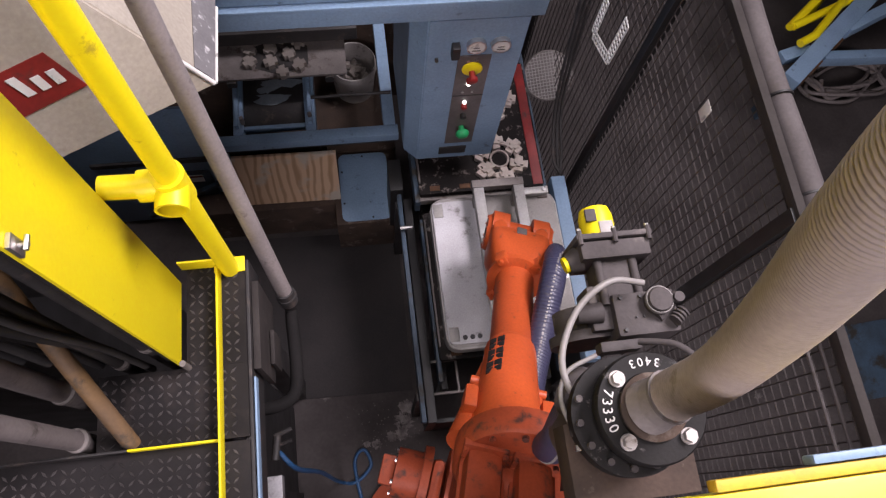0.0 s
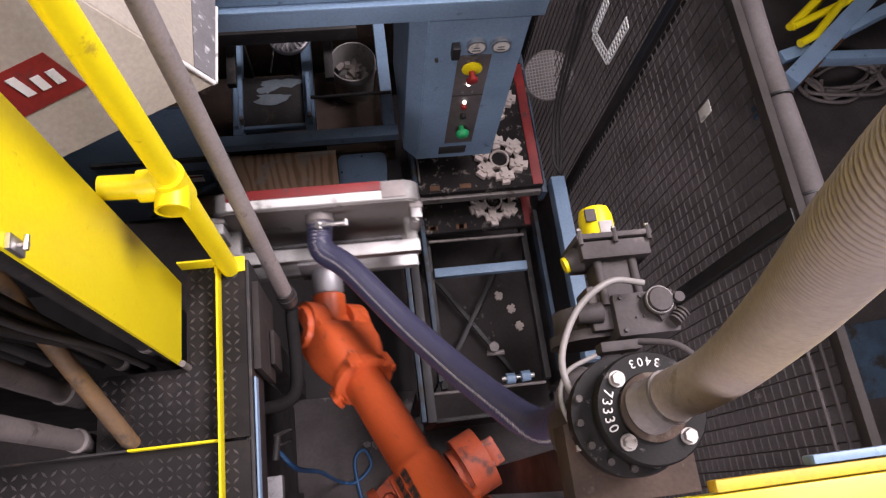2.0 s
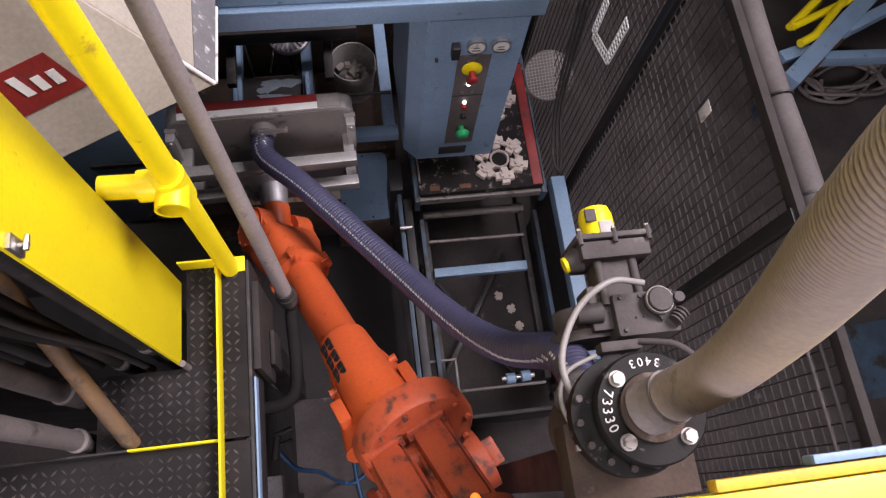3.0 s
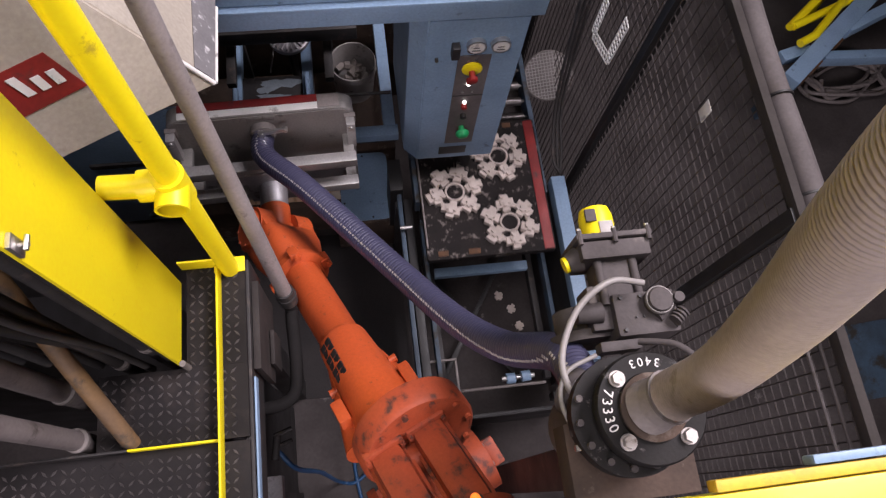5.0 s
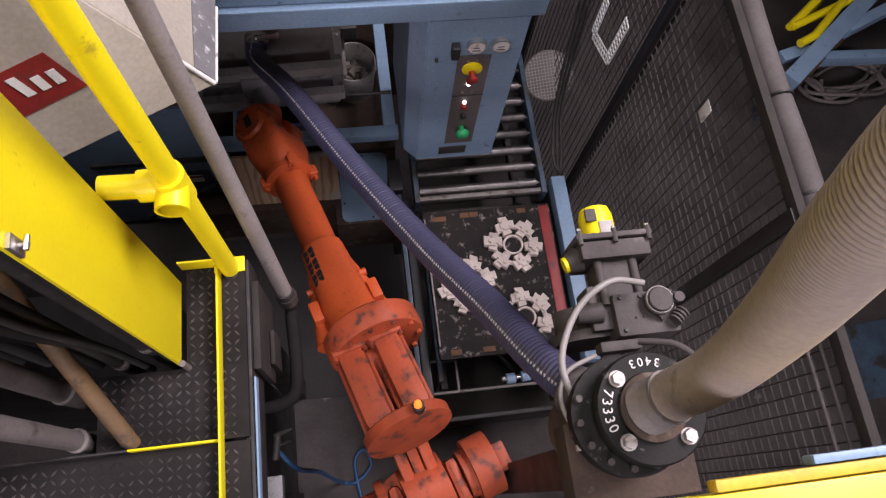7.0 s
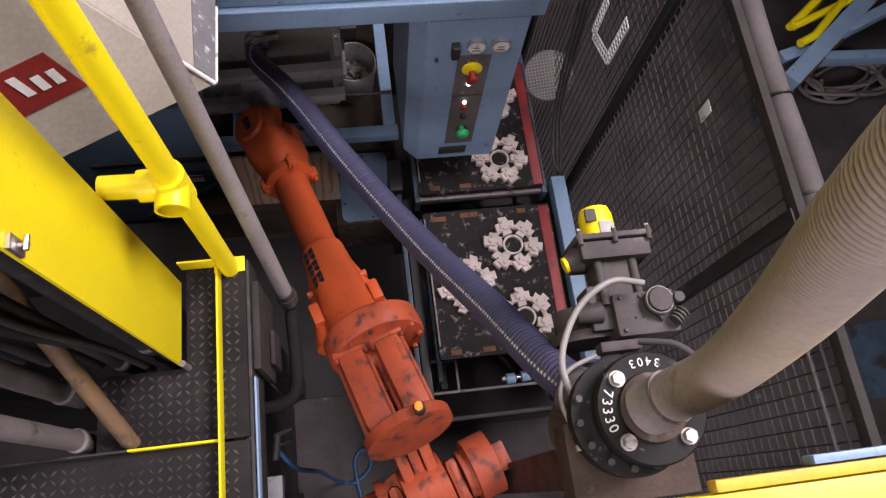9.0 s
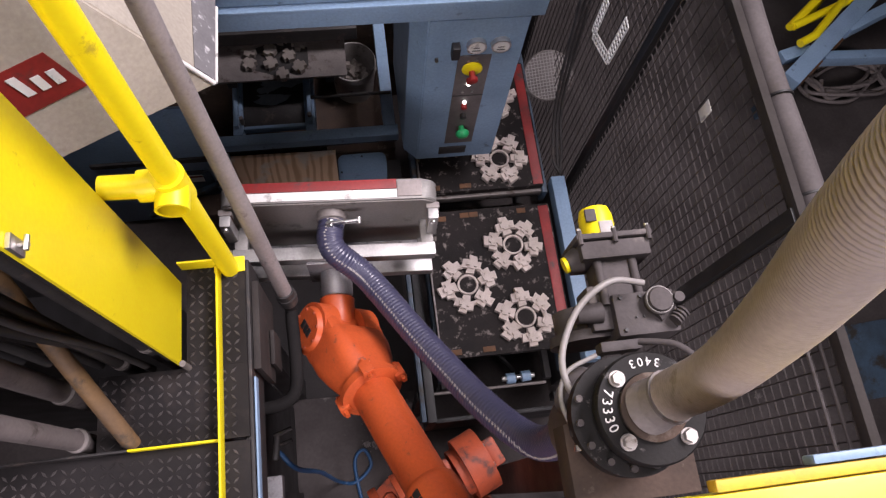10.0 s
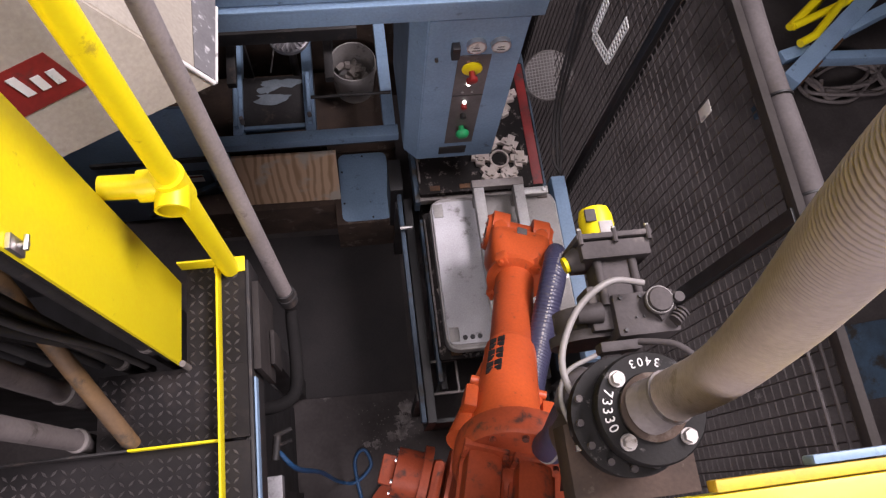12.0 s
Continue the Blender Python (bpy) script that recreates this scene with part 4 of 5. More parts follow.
def pale_duct():
    g = thing("flexible_duct", "pale ribbed flexible duct rising from the flange", "duct")
    line = spline([(0.425, 0.085, 2.602), (0.437, 0.090, 2.635), (0.450, 0.096, 2.675), (0.457, 0.101, 2.756), (0.449, 0.109, 2.862), (0.404, 0.123, 3.07), (0.361, 0.135, 3.23), (0.340, 0.139, 3.31), (0.326, 0.145, 3.38), (0.305, 0.155, 3.52), (0.29, 0.17, 3.8)], 95)
    run = np.concatenate([[0], np.cumsum([(b - a).length for a, b in zip(line, line[1:])])])
    flat = np.array([tuple(q) for q in line])
    even = np.linspace(0, run[-1], 1300)
    line = [Vector((np.interp(d, run, flat[:, 0]), np.interp(d, run, flat[:, 1]), np.interp(d, run, flat[:, 2]))) for d in even]
    bm = bmesh.new()
    sweep(bm, line, lambda s: 0.0388 + 0.0006 * math.sin(s * 2 * math.pi * 180), 24)
    part("ribbed_tube", bm, PALE_HOSE, g)
    bm = bmesh.new()
    sweep(bm, line[4:58], lambda s: 0.0450 - 0.0040 * min(s * 2, 1), 26)
    part("cuff", bm, GALV, g, "smooth dull metal cuff")
    bm = bmesh.new()
    sweep(bm, line[54:62], lambda s: 0.0428, 26)
    part("clamp_band", bm, STEEL, g)


pale_duct()


def near_rail():
    g = thing("yellow_beam", "yellow painted beam with a blue strip behind it", "beam", pose(0.5, -0.05, 2.88))
    boxed("beam", YELLOW, g, (-0.215, 0.4, -0.16, 0.008, -0.06, 0.0), bevel=0.004)
    boxed("worn_lip", WORN_YELLOW, g, (-0.125, 0.4, 0.010, 0.024, -0.02, 0.006))
    boxed("blue_strip", BLUE, g, (0.0, 0.4, 0.026, 0.037, -0.02, 0.006))


near_rail()


# ---- cream hopper hanging before the press ----
def hopper():
    c = Vector((-0.309, 0.972, 2.242))
    a, b, d = Vector((-0.185, 0.009, 0.301)), Vector((-0.297, -0.192, 0.057)), Vector((-0.017, 0.329, -0.101))
    g = thing("cream_hopper", "cream painted hopper with a red label on its side", "hopper", Matrix.Translation(c))
    bm = bmesh.new()
    o = Vector((0, 0, 0))
    v = [bm.verts.new(q) for q in (o, a * 1.5, a * 1.5 + b * 1.3, b * 1.3, d, a * 1.5 + d, a * 1.5 + b * 1.3 + d, b * 1.3 + d)]
    for f in ((0, 1, 2, 3), (4, 5, 6, 7), (0, 1, 5, 4), (1, 2, 6, 5), (2, 3, 7, 6), (3, 0, 4, 7)):
        bm.faces.new([v[i] for i in f])
    bmesh.ops.recalc_face_normals(bm, faces=bm.faces)
    bmesh.ops.bevel(bm, geom=list(bm.edges), offset=0.004, segments=2, affect="EDGES")
    part("shell", bm, CREAM, g)
    n = a.cross(b).normalized()
    n = n if n.y < 0 else -n

    def on_face(name, mat, parent, quad, lift, label=""):
        bm = bmesh.new()
        lo = [bm.verts.new(a * u + b * w + n * (lift - 0.002)) for u, w in quad]
        hi = [bm.verts.new(a * u + b * w + n * lift) for u, w in quad]
        bm.faces.new(hi)
        bm.faces.new(lo[::-1])
        for i in range(len(hi)):
            bm.faces.new((lo[i], lo[(i + 1) % len(hi)], hi[(i + 1) % len(hi)], hi[i]))
        return part(name, bm, mat, parent, label)
    tag = on_face("label", RED, g, [(0.447, 0.483), (0.784, 0.429), (0.75, 0.86), (0.42, 0.93)], 0.003, "red label with pale marks")
    for w0, top in ((0.49, 0.66), (0.575, 0.66), (0.66, 0.71)):
        on_face("label_mark", WHITE, tag, [(0.545, w0 + 0.03), (top, w0), (top, w0 + 0.05), (0.545, w0 + 0.08)], 0.006)
    n2 = a.cross(d).normalized()
    n2 = n2 if n2.x > 0 else -n2
    bm = bmesh.new()
    quad = [a * u + d * w for u, w in ((0.02, 0.03), (0.20, 0.03), (0.26, 0.98), (0.02, 0.98))]
    lo, hi = [bm.verts.new(q + n2 * 0.001) for q in quad], [bm.verts.new(q + n2 * 0.003) for q in quad]
    bm.faces.new(hi)
    bm.faces.new(lo[::-1])
    for i in range(4):
        bm.faces.new((lo[i], lo[(i + 1) % 4], hi[(i + 1) % 4], hi[i]))
    part("side_strip", bm, FLAKED, g, "grey side strip with flaking white paint")
    rodded("lip", WHITE, g, (o + a * 0.02, a * 0.45, 0.006), (o + d * 0.02, d * 0.9, 0.004))
    rodded("hanger", DARK_STEEL, g, (a * 1.3 + b * 0.8 + d * 0.5, a * 1.3 + b * 0.8 + d * 0.5 + Vector((-0.3, 0.3, 1.6)), 0.02))


hopper()


def background():
    def bar(bm, a, b, half_w, half_h):
        a, b = Vector(a), Vector(b)
        run = b - a
        box(bm, 0, run.length, -half_w, half_w, -half_h, half_h, 0.004, Matrix.Translation(a) @ pose(0, 0, 0, 0, 0, math.degrees(math.atan2(run.y, run.x))))
    g = thing("trestle", "blue painted steel trestle beyond the fence", "trestle", pose(2.7, 2.1, 0))
    for a, b, w, h in (((-0.22, -0.16, 0.45), (0.82, 0.67, 0.45), 0.050, 0.05), ((0.25, 0.17, 0.44), (1.1, 0.53, 0.44), 0.032, 0.04),
                       ((0.09, 0.03, 0.38), (1.0, 0.0, 0.38), 0.028, 0.04), ((-0.21, 0.01, 0.44), (-0.02, 0.06, 0.44), 0.035, 0.03)):
        bm = bmesh.new()
        bar(bm, a, b, w, h)
        part("beam", bm, BLUE, g)
    bm = bmesh.new()
    bar(bm, (-0.10, -0.13, 0.37), (0.45, 0.30, 0.37), 0.012, 0.02)
    part("rust_angle", bm, RUST, g, "thin rusty steel angle")
    for x, y in ((-0.14, -0.10), (0.70, 0.57), (0.9, 0.0)):
        boxed("leg", DARK_BLUE, g, (x - 0.04, x + 0.04, y - 0.04, y + 0.04, 0, 0.40 if y else 0.34))
    r = thing("yellow_rail", "yellow tubular ladder rail beyond the fence", "rail", pose(2.65, 2.2, 0))
    for a, b in (((-0.06, 0.10, 0.47), (0.46, 0.51, 0.47)), ((-0.04, 0.10, 0.475), (0.73, 0.40, 0.475)), ((-0.07, -0.05, 0.52), (0.04, 0.0, 0.52)), ((0.04, 0.0, 0.52), (0.62, 0.52, 0.47))):
        rodded("rail", YELLOW, r, (a, b, 0.024))
    rodded("rail_foot", YELLOW, r, ((0.42, 0.478, 0.0), (0.42, 0.478, 0.46), 0.024))
    rng = random.Random(9)
    c = thing("cable_coil", "tangle of grey cables lying beyond the fence", "cables", pose(3.16, 2.2, 0.02))
    for i in range(7):
        bm = bmesh.new()
        pts = [(0.25 * math.cos(s * 0.9 + i) + rng.uniform(-0.1, 0.1), 0.13 * math.sin(s * 0.9 + i) + rng.uniform(-0.05, 0.05), 0.02 + rng.uniform(0, 0.05)) for s in range(7)]
        sweep(bm, spline(pts), 0.012, 8)
        part("cable", bm, LOW_PIPE, c)
    d = thing("round_guard", "round pale wire mesh disc beyond the conveyor", "guard", pose(1.02, 1.93, 0.70, 32, -12, 0))
    bm = bmesh.new()
    lathe(bm, [(0.122, -0.004), (0.128, 0), (0.122, 0.004), (0.118, 0)])
    part("rim", bm, STEEL, d)
    for i in range(-7, 8):
        w = math.sqrt(max(0.12 ** 2 - (i * 0.016) ** 2, 0))
        rodded("wire", PALE_WIRE, d, ((i * 0.016, -w, 0), (i * 0.016, w, 0), 0.0026), seg=6)
        rodded("wire", PALE_WIRE, d, ((-w, i * 0.016, 0.004), (w, i * 0.016, 0.004), 0.0026), seg=6)
    # pale wire strips stand in for light falling on the fence mesh
    h = thing("angle_bracket", "pale wire strips standing in for light on the fence mesh", "bracket", pose(1.02, 1.6, 1.5))
    for p0, p1 in (((0, 0.093, -0.144), (0, -0.084, -0.068)), ((0, -0.084, -0.068), (0, -0.091, 0.167)), ((0, 0.093, -0.144), (0, 0.10, 0.056))):
        p0, p1 = Vector(p0), Vector(p1)
        side = (p1 - p0).normalized().cross(Vector((1, 0, 0))) * 0.022
        bm = bmesh.new()
        for s in (-1, 0, 1):
            rod(bm, p0 + side * s, p1 + side * s, 0.003, seg=6)
        count = int((p1 - p0).length / 0.022)
        for i in range(count + 1):
            q = p0.lerp(p1, i / count)
            rod(bm, q - side, q + side, 0.003, seg=6)
        part("perforated_leg", bm, WHITE, h)
    k = thing("hanging_cables", "dark cables hanging behind the conveyor", "cables", pose(0.93, 1.55, 0.8))
    for i in range(3):
        bm = bmesh.new()
        sweep(bm, spline([(0.02 * i, 0.28, 1.4), (0.01 + 0.02 * i, 0.2, 0.7), (0.0 + 0.015 * i, 0.05, 0.2), (0.02 * i, -0.12, 0.0), (0.03, -0.2, -0.05)]), 0.007, 8)
        part("cable", bm, DARK_STEEL, k)
    f = thing("air_fittings", "brass air fittings with a blue line below the platform", "fittings", pose(-0.36, 0.20, 1.2))
    bm = bmesh.new()
    rod(bm, (0, -0.03, 0), (0.01, 0.05, 0), 0.014)
    rod(bm, (0.0, 0.05, 0.0), (0.06, 0.07, 0.0), 0.009)
    rod(bm, (0.02, 0.02, 0.0), (0.06, 0.03, 0.01), 0.007)
    part("manifold", bm, DARK_STEEL, f)
    bm = bmesh.new()
    sweep(bm, spline([(0.01, 0.0, 0.0), (0.06, -0.06, -0.1), (0.10, -0.06, -0.6), (0.14, -0.09, -1.15), (0.22, -0.10, -1.19), (0.30, -0.03, -1.19), (0.27, 0.05, -1.19), (0.22, -0.02, -1.19), (0.26, -0.3, -1.19)]), 0.009, 10)
    part("air_line", bm, BLUE_LINE, f, "blue plastic air line")
    j = thing("junction_box", "small bare metal box fixed below the platform", "box", pose(-0.39, 0.08, 1.2))
    boxed("lid", ALUMINIUM, j, (-0.04, 0.05, -0.15, 0.04, -0.06, 0.0))
    boxed("stand", DARK_STEEL, j, (-0.034, -0.01, -0.10, 0.0, -1.2, -0.062))


background()


def spilled_sand():
    """Pale flecks and crusts trodden into the floor by the conveyor."""
    rng = random.Random(31)

    def ragged(bm, x, y, r, n, z0, z1, stretch=1.0):
        slab(bm, [(x + r * stretch * rng.uniform(0.55, 1.15) * math.cos(6.283 * k / n), y + r * rng.uniform(0.55, 1.15) * math.sin(6.283 * k / n)) for k in range(n)], z0, z1)
    bm = bmesh.new()
    for i, (x, y, r) in enumerate(((0.13, 0.37, 0.055), (0.15, 0.43, 0.05), (0.11, 0.31, 0.04), (0.06, 0.30, 0.03), (-0.02, 0.27, 0.028), (-0.07, 0.275, 0.02), (0.20, 0.40, 0.03))):
        ragged(bm, x, y, r, 34, 0.0005, 0.0012 + 0.0003 * i)
    tagged(part("worn_patch", bm, CHIPPED), "pale chipped patch in the dark concrete floor", "floor patch", kind="structure")
    bm = bmesh.new()
    for i in range(120):
        ragged(bm, rng.gauss(0.06, 0.10), rng.gauss(0.33, 0.07), rng.uniform(0.0012, 0.0042), 7, 0.0005, 0.0042 + 0.00001 * i)
    tagged(part("spilled_sand", bm, SAND), "pale spilled core sand trodden into the floor", "sand", kind="stuff")
    bm = bmesh.new()
    for i in range(14):
        ragged(bm, rng.gauss(0.66, 0.06), rng.gauss(0.86, 0.08), rng.uniform(0.003, 0.009), 8, 0.0, 0.006 + 0.00002 * i, rng.uniform(0.5, 1.6))
    tagged(part("spilled_sand", bm, SAND), "pale sand crumbs on the floor under the conveyor", "sand", kind="stuff")
    bits = random.Random(5)
    for x, y in ((0.78, 0.90), (0.81, 0.80), (0.72, 0.98)):
        g = thing("fallen_core", "ivory core piece fallen under the conveyor", "sand core", pose(x, y, 0.008, 0, 0, bits.uniform(0, 90)), "fallen cores")
        bm = bmesh.new()
        slab(bm, cross_outline(0.024, bits), 0.0, 0.015)
        part("core", bm, IVORY, g)


spilled_sand()


# ---- the robot: geometry of its links ----
BASE = Vector((0.208, -0.183, 0.0))
SHOULDER_OUT, SHOULDER_UP, LOWER, ELBOW_BACK = 0.197, 1.178, 0.43, 1.12
WRIST_REACH = 0.34


def robot():
    r = thing("industrial_robot", "orange painted six-axis industrial robot with worn dusty paint", "robot", Matrix.Translation(BASE))
    bm = bmesh.new()
    lathe(bm, [(0.34, 0), (0.34, 0.05), (0.24, 0.08), (0.22, 0.60), (0.26, 0.62), (0.26, 0.66)])
    part("pedestal", bm, DULL_ORANGE, r)
    # turret, x forward
    bm = bmesh.new()
    lathe(bm, [(0.25, 0.665), (0.25, 0.74), (0.17, 0.80), (0.13, 0.95)])
    box(bm, 0.06, 0.27, -0.13, -0.08, 0.78, 1.24, 0.03)
    box(bm, 0.06, 0.27, 0.08, 0.13, 0.78, 1.24, 0.03)
    turret = part("turret", bm, DULL_ORANGE, r)
    for s in (1, -1):
        bm = bmesh.new()
        y0, y1 = (0.132, 0.25) if s > 0 else (-0.25, -0.132)
        rod(bm, (SHOULDER_OUT, y0, SHOULDER_UP), (SHOULDER_OUT, y1, SHOULDER_UP), 0.085, seg=28)
        rod(bm, (SHOULDER_OUT, y0, SHOULDER_UP), (SHOULDER_OUT, y0 + s * 0.03 if s > 0 else y1 - 0.03, SHOULDER_UP), 0.11, seg=28)
        box(bm, SHOULDER_OUT - 0.05, SHOULDER_OUT + 0.05, y1 if s > 0 else y0 - 0.05, y1 + 0.05 if s > 0 else y0, SHOULDER_UP - 0.05, SHOULDER_UP + 0.05, 0.01)
        m = part("shoulder_motor", bm, DULL_ORANGE, turret)
        for i in range(6):
            a = radians(60 * i)
            bm = bmesh.new()
            rod(bm, (SHOULDER_OUT + 0.07 * math.cos(a), y1 if s > 0 else y0, SHOULDER_UP + 0.07 * math.sin(a)), (SHOULDER_OUT + 0.07 * math.cos(a), (y1 + 0.008) if s > 0 else (y0 - 0.008), SHOULDER_UP + 0.07 * math.sin(a)), 0.008, seg=6)
            part("motor_bolt", bm, BRIGHT_STEEL, m)
    # lower arm: x along the link from shoulder to elbow
    bm = bmesh.new()
    rod(bm, (0, -0.075, 0), (0, 0.075, 0), 0.115, seg=32)
    box(bm, 0.0, LOWER, -0.062, -0.022, -0.05, 0.05, 0.012)
    box(bm, 0.0, LOWER, 0.022, 0.062, -0.05, 0.05, 0.012)
    lower = part("lower_arm", bm, DULL_ORANGE, r)
    bm = bmesh.new()
    rod(bm, (0, -0.045, 0), (0, 0.045, 0), 0.042, seg=28)
    box(bm, 0.0, LOWER + 0.02, -0.019, 0.019, -0.04, 0.04, 0.012)
    link = part("elbow_link", bm, DULL_ORANGE, r)
    # upper arm: x from the wrist back to the elbow and on to the motors
    bm = bmesh.new()
    turn = pose(0, 0, 0, 0, 90, 0)
    lathe(bm, [(0.062, 0.25), (0.066, 0.27), (0.065, 0.40), (0.0655, 0.405), (0.064, 0.62), (0.069, 0.628), (0.074, 0.634), (0.077, 0.648), (0.084, 0.78), (0.093, 0.92), (0.101, 1.01)], turn, 40)
    upper = part("upper_arm", bm, ORANGE, r)
    bm = bmesh.new()
    lathe(bm, [(0.11, 0.995), (0.15, 1.005), (0.163, 1.015), (0.163, 1.080), (0.155, 1.090)], pose(0, 0.036, 0) @ turn, 52)
    box(bm, 1.02, 1.09, -0.07, 0.07, -0.20, 0.0, 0.02)
    part("elbow_housing", bm, DULL_ORANGE, upper, "dusty orange elbow flange").location.x = -0.005
    for s in (-1, 1):
        bm = bmesh.new()
        rod(bm, (0.70, s * 0.06, -0.02), (1.0, s * 0.108, -0.02), 0.022, 0.042)
        box(bm, 0.85, 0.93, s * 0.105 - 0.018, s * 0.105 + 0.018, -0.03, 0.045, 0.008)
        rod(bm, (0.79, s * 0.085, 0.0), (0.79, s * 0.108, 0.0), 0.014, seg=10)
        part("side_rib", bm, ORANGE, upper)
    for y in (-0.058, 0.064):
        bm = bmesh.new()
        box(bm, 1.097, 1.385, y - 0.047, y + 0.047, -0.045, 0.078, 0.034)
        box(bm, 1.098, 1.385, y - 0.056, y + 0.056, 0.026, 0.038, 0.003)
        box(bm, 1.098, 1.118, y - 0.055, y + 0.055, -0.05, 0.086, 0.006)
        motor = part("wrist_motor", bm, DULL_ORANGE, upper, "dusty orange motor housing")
        motor.location.x = -0.022
        for z, yy in ((0.02, -0.049), (0.02, 0.049), (0.072, -0.049), (0.072, 0.049)):
            bm = bmesh.new()
            rod(bm, (1.09, y + yy, z), (1.13, y + yy, z), 0.007, seg=6)
            part("motor_bolt", bm, DULL_ORANGE, motor)
    bm = bmesh.new()
    lathe(bm, [(0.135, 1.387), (0.14, 1.392), (0.14, 1.425), (0.12, 1.43)], pose(0, 0.012, 0) @ turn, 36)
    part("rear_plate", bm, DULL_ORANGE, upper).location.x = -0.03
    bm = bmesh.new()
    lathe(bm, [(0.018, 0), (0.018, 0.03)], pose(1.412, 0.055, 0.128))
    lamp_foot = part("lamp_socket", bm, DARK_STEEL, upper)
    lamp_foot.location.x = -0.03
    bm = bmesh.new()
    lathe(bm, [(0.012, 0.031), (0.011, 0.045), (0.005, 0.052)], pose(1.412, 0.055, 0.128))
    part("amber_lamp", bm, AMBER, lamp_foot, "small lit amber lamp")
    for i in range(7):
        a = radians(-70 + 32 * i)
        bm = bmesh.new()
        rod(bm, (1.085, 0.036 + 0.142 * math.sin(a), 0.142 * math.cos(a)), (1.101, 0.036 + 0.142 * math.sin(a), 0.142 * math.cos(a)), 0.009, seg=6)
        part("flange_bolt", bm, DULL_ORANGE, upper).location.x = -0.005
    # maker's mark as plain dark bars
    for x in (0.655, 0.708, 0.761):
        for y0, y1 in ((-0.024, -0.002), (0.002, 0.024)):
            for lo, hi in ((0.0, 0.021), (0.024, 0.045)):
                bm = bmesh.new()
                box(bm, x + lo, x + hi, y0, y1, -0.003, 0.0022, 0.001, pose(0, 0, 0, 42, 0, 0) @ Matrix.Translation((0, 0, 0.0765 + (x - 0.648) * 0.053)))
                part("mark_bar", bm, BLACK_STEEL, upper, "black maker's mark")
    # wrist housing: x back along the arm, y along the fifth axis
    bm = bmesh.new()
    lathe(bm, [(0.072, 0.248), (0.096, 0.253), (0.096, 0.275), (0.070, 0.282)], turn, 36)
    loft(bm, [(0.055, 0.105, 0.074, 0.03), (0.08, 0.108, 0.084, 0.035), (0.13, 0.106, 0.088, 0.042), (0.18, 0.098, 0.083, 0.05), (0.225, 0.087, 0.078, 0.06), (0.25, 0.080, 0.076, 0.07)])
    box(bm, -0.02, 0.10, -0.106, -0.046, -0.080, 0.080, 0.026)
    box(bm, -0.02, 0.10, 0.046, 0.106, -0.080, 0.080, 0.026)
    rod(bm, (0, -0.105, 0), (0, -0.044, 0), 0.084, seg=32)
    rod(bm, (0, 0.044, 0), (0, 0.105, 0), 0.084, seg=32)
    house = part("wrist_housing", bm, ORANGE, r)
    for y in (-0.106, 0.106):
        bm = bmesh.new()
        rod(bm, (0, y, 0), (0, y * 1.14, 0), 0.072, 0.064, seg=32)
        cover = part("side_cover", bm, ORANGE, house)
        for i in range(3):
            bm = bmesh.new()
            y0, y1 = sorted((y * 1.135, y * 1.16))
            box(bm, -0.030 + 0.021 * i, -0.012 + 0.021 * i, y0, y1, -0.015, 0.015, 0.001)
            part("mark_bar", bm, BLACK_STEEL, cover, "black maker's mark")
        for i in range(8):
            bm = bmesh.new()
            a = radians(45 * i)
            rod(bm, (0.060 * math.cos(a), y * 1.10, 0.060 * math.sin(a)), (0.060 * math.cos(a), y * 1.18, 0.060 * math.sin(a)), 0.005, seg=6)
            part("cover_bolt", bm, DULL_ORANGE, cover)
    for a in (40, 140, 220, 320):
        bm = bmesh.new()
        box(bm, 0.240, 0.286, -0.018, 0.018, 0.078, 0.110, 0.004, pose(0, 0, 0, a, 0, 0))
        put(bm, rod(bm, (0.226, 0.0, 0.097), (0.302, 0.0, 0.097), 0.008, seg=6), pose(0, 0, 0, a, 0, 0))
        part("clamp_lug", bm, ORANGE, house)
    boxed("inspection_plate", GREY_PANEL, house, (0.065, 0.105, -0.018, 0.018, 0.083, 0.0885), bevel=0.001, label="small bare metal plate")
    # tool flange: z points from the tool back to the wrist
    bm = bmesh.new()
    rod(bm, (0, -0.042, 0), (0, 0.042, 0), 0.056, seg=32)
    lathe(bm, [(0.050, -0.115), (0.056, -0.11), (0.056, -0.04), (0.045, 0.0)])
    tool = part("tool_flange", bm, ORANGE, r)
    bm = bmesh.new()
    lathe(bm, [(0.052, -0.20), (0.052, -0.125), (0.046, -0.116)])
    part("spacer", bm, ALUMINIUM, tool, "bright machined spacer")
    return turret, lower, link, upper, house, tool


TURRET, LOWER_ARM, ELBOW_LINK, UPPER_ARM, WRIST_HOUSING, TOOL_FLANGE = robot()


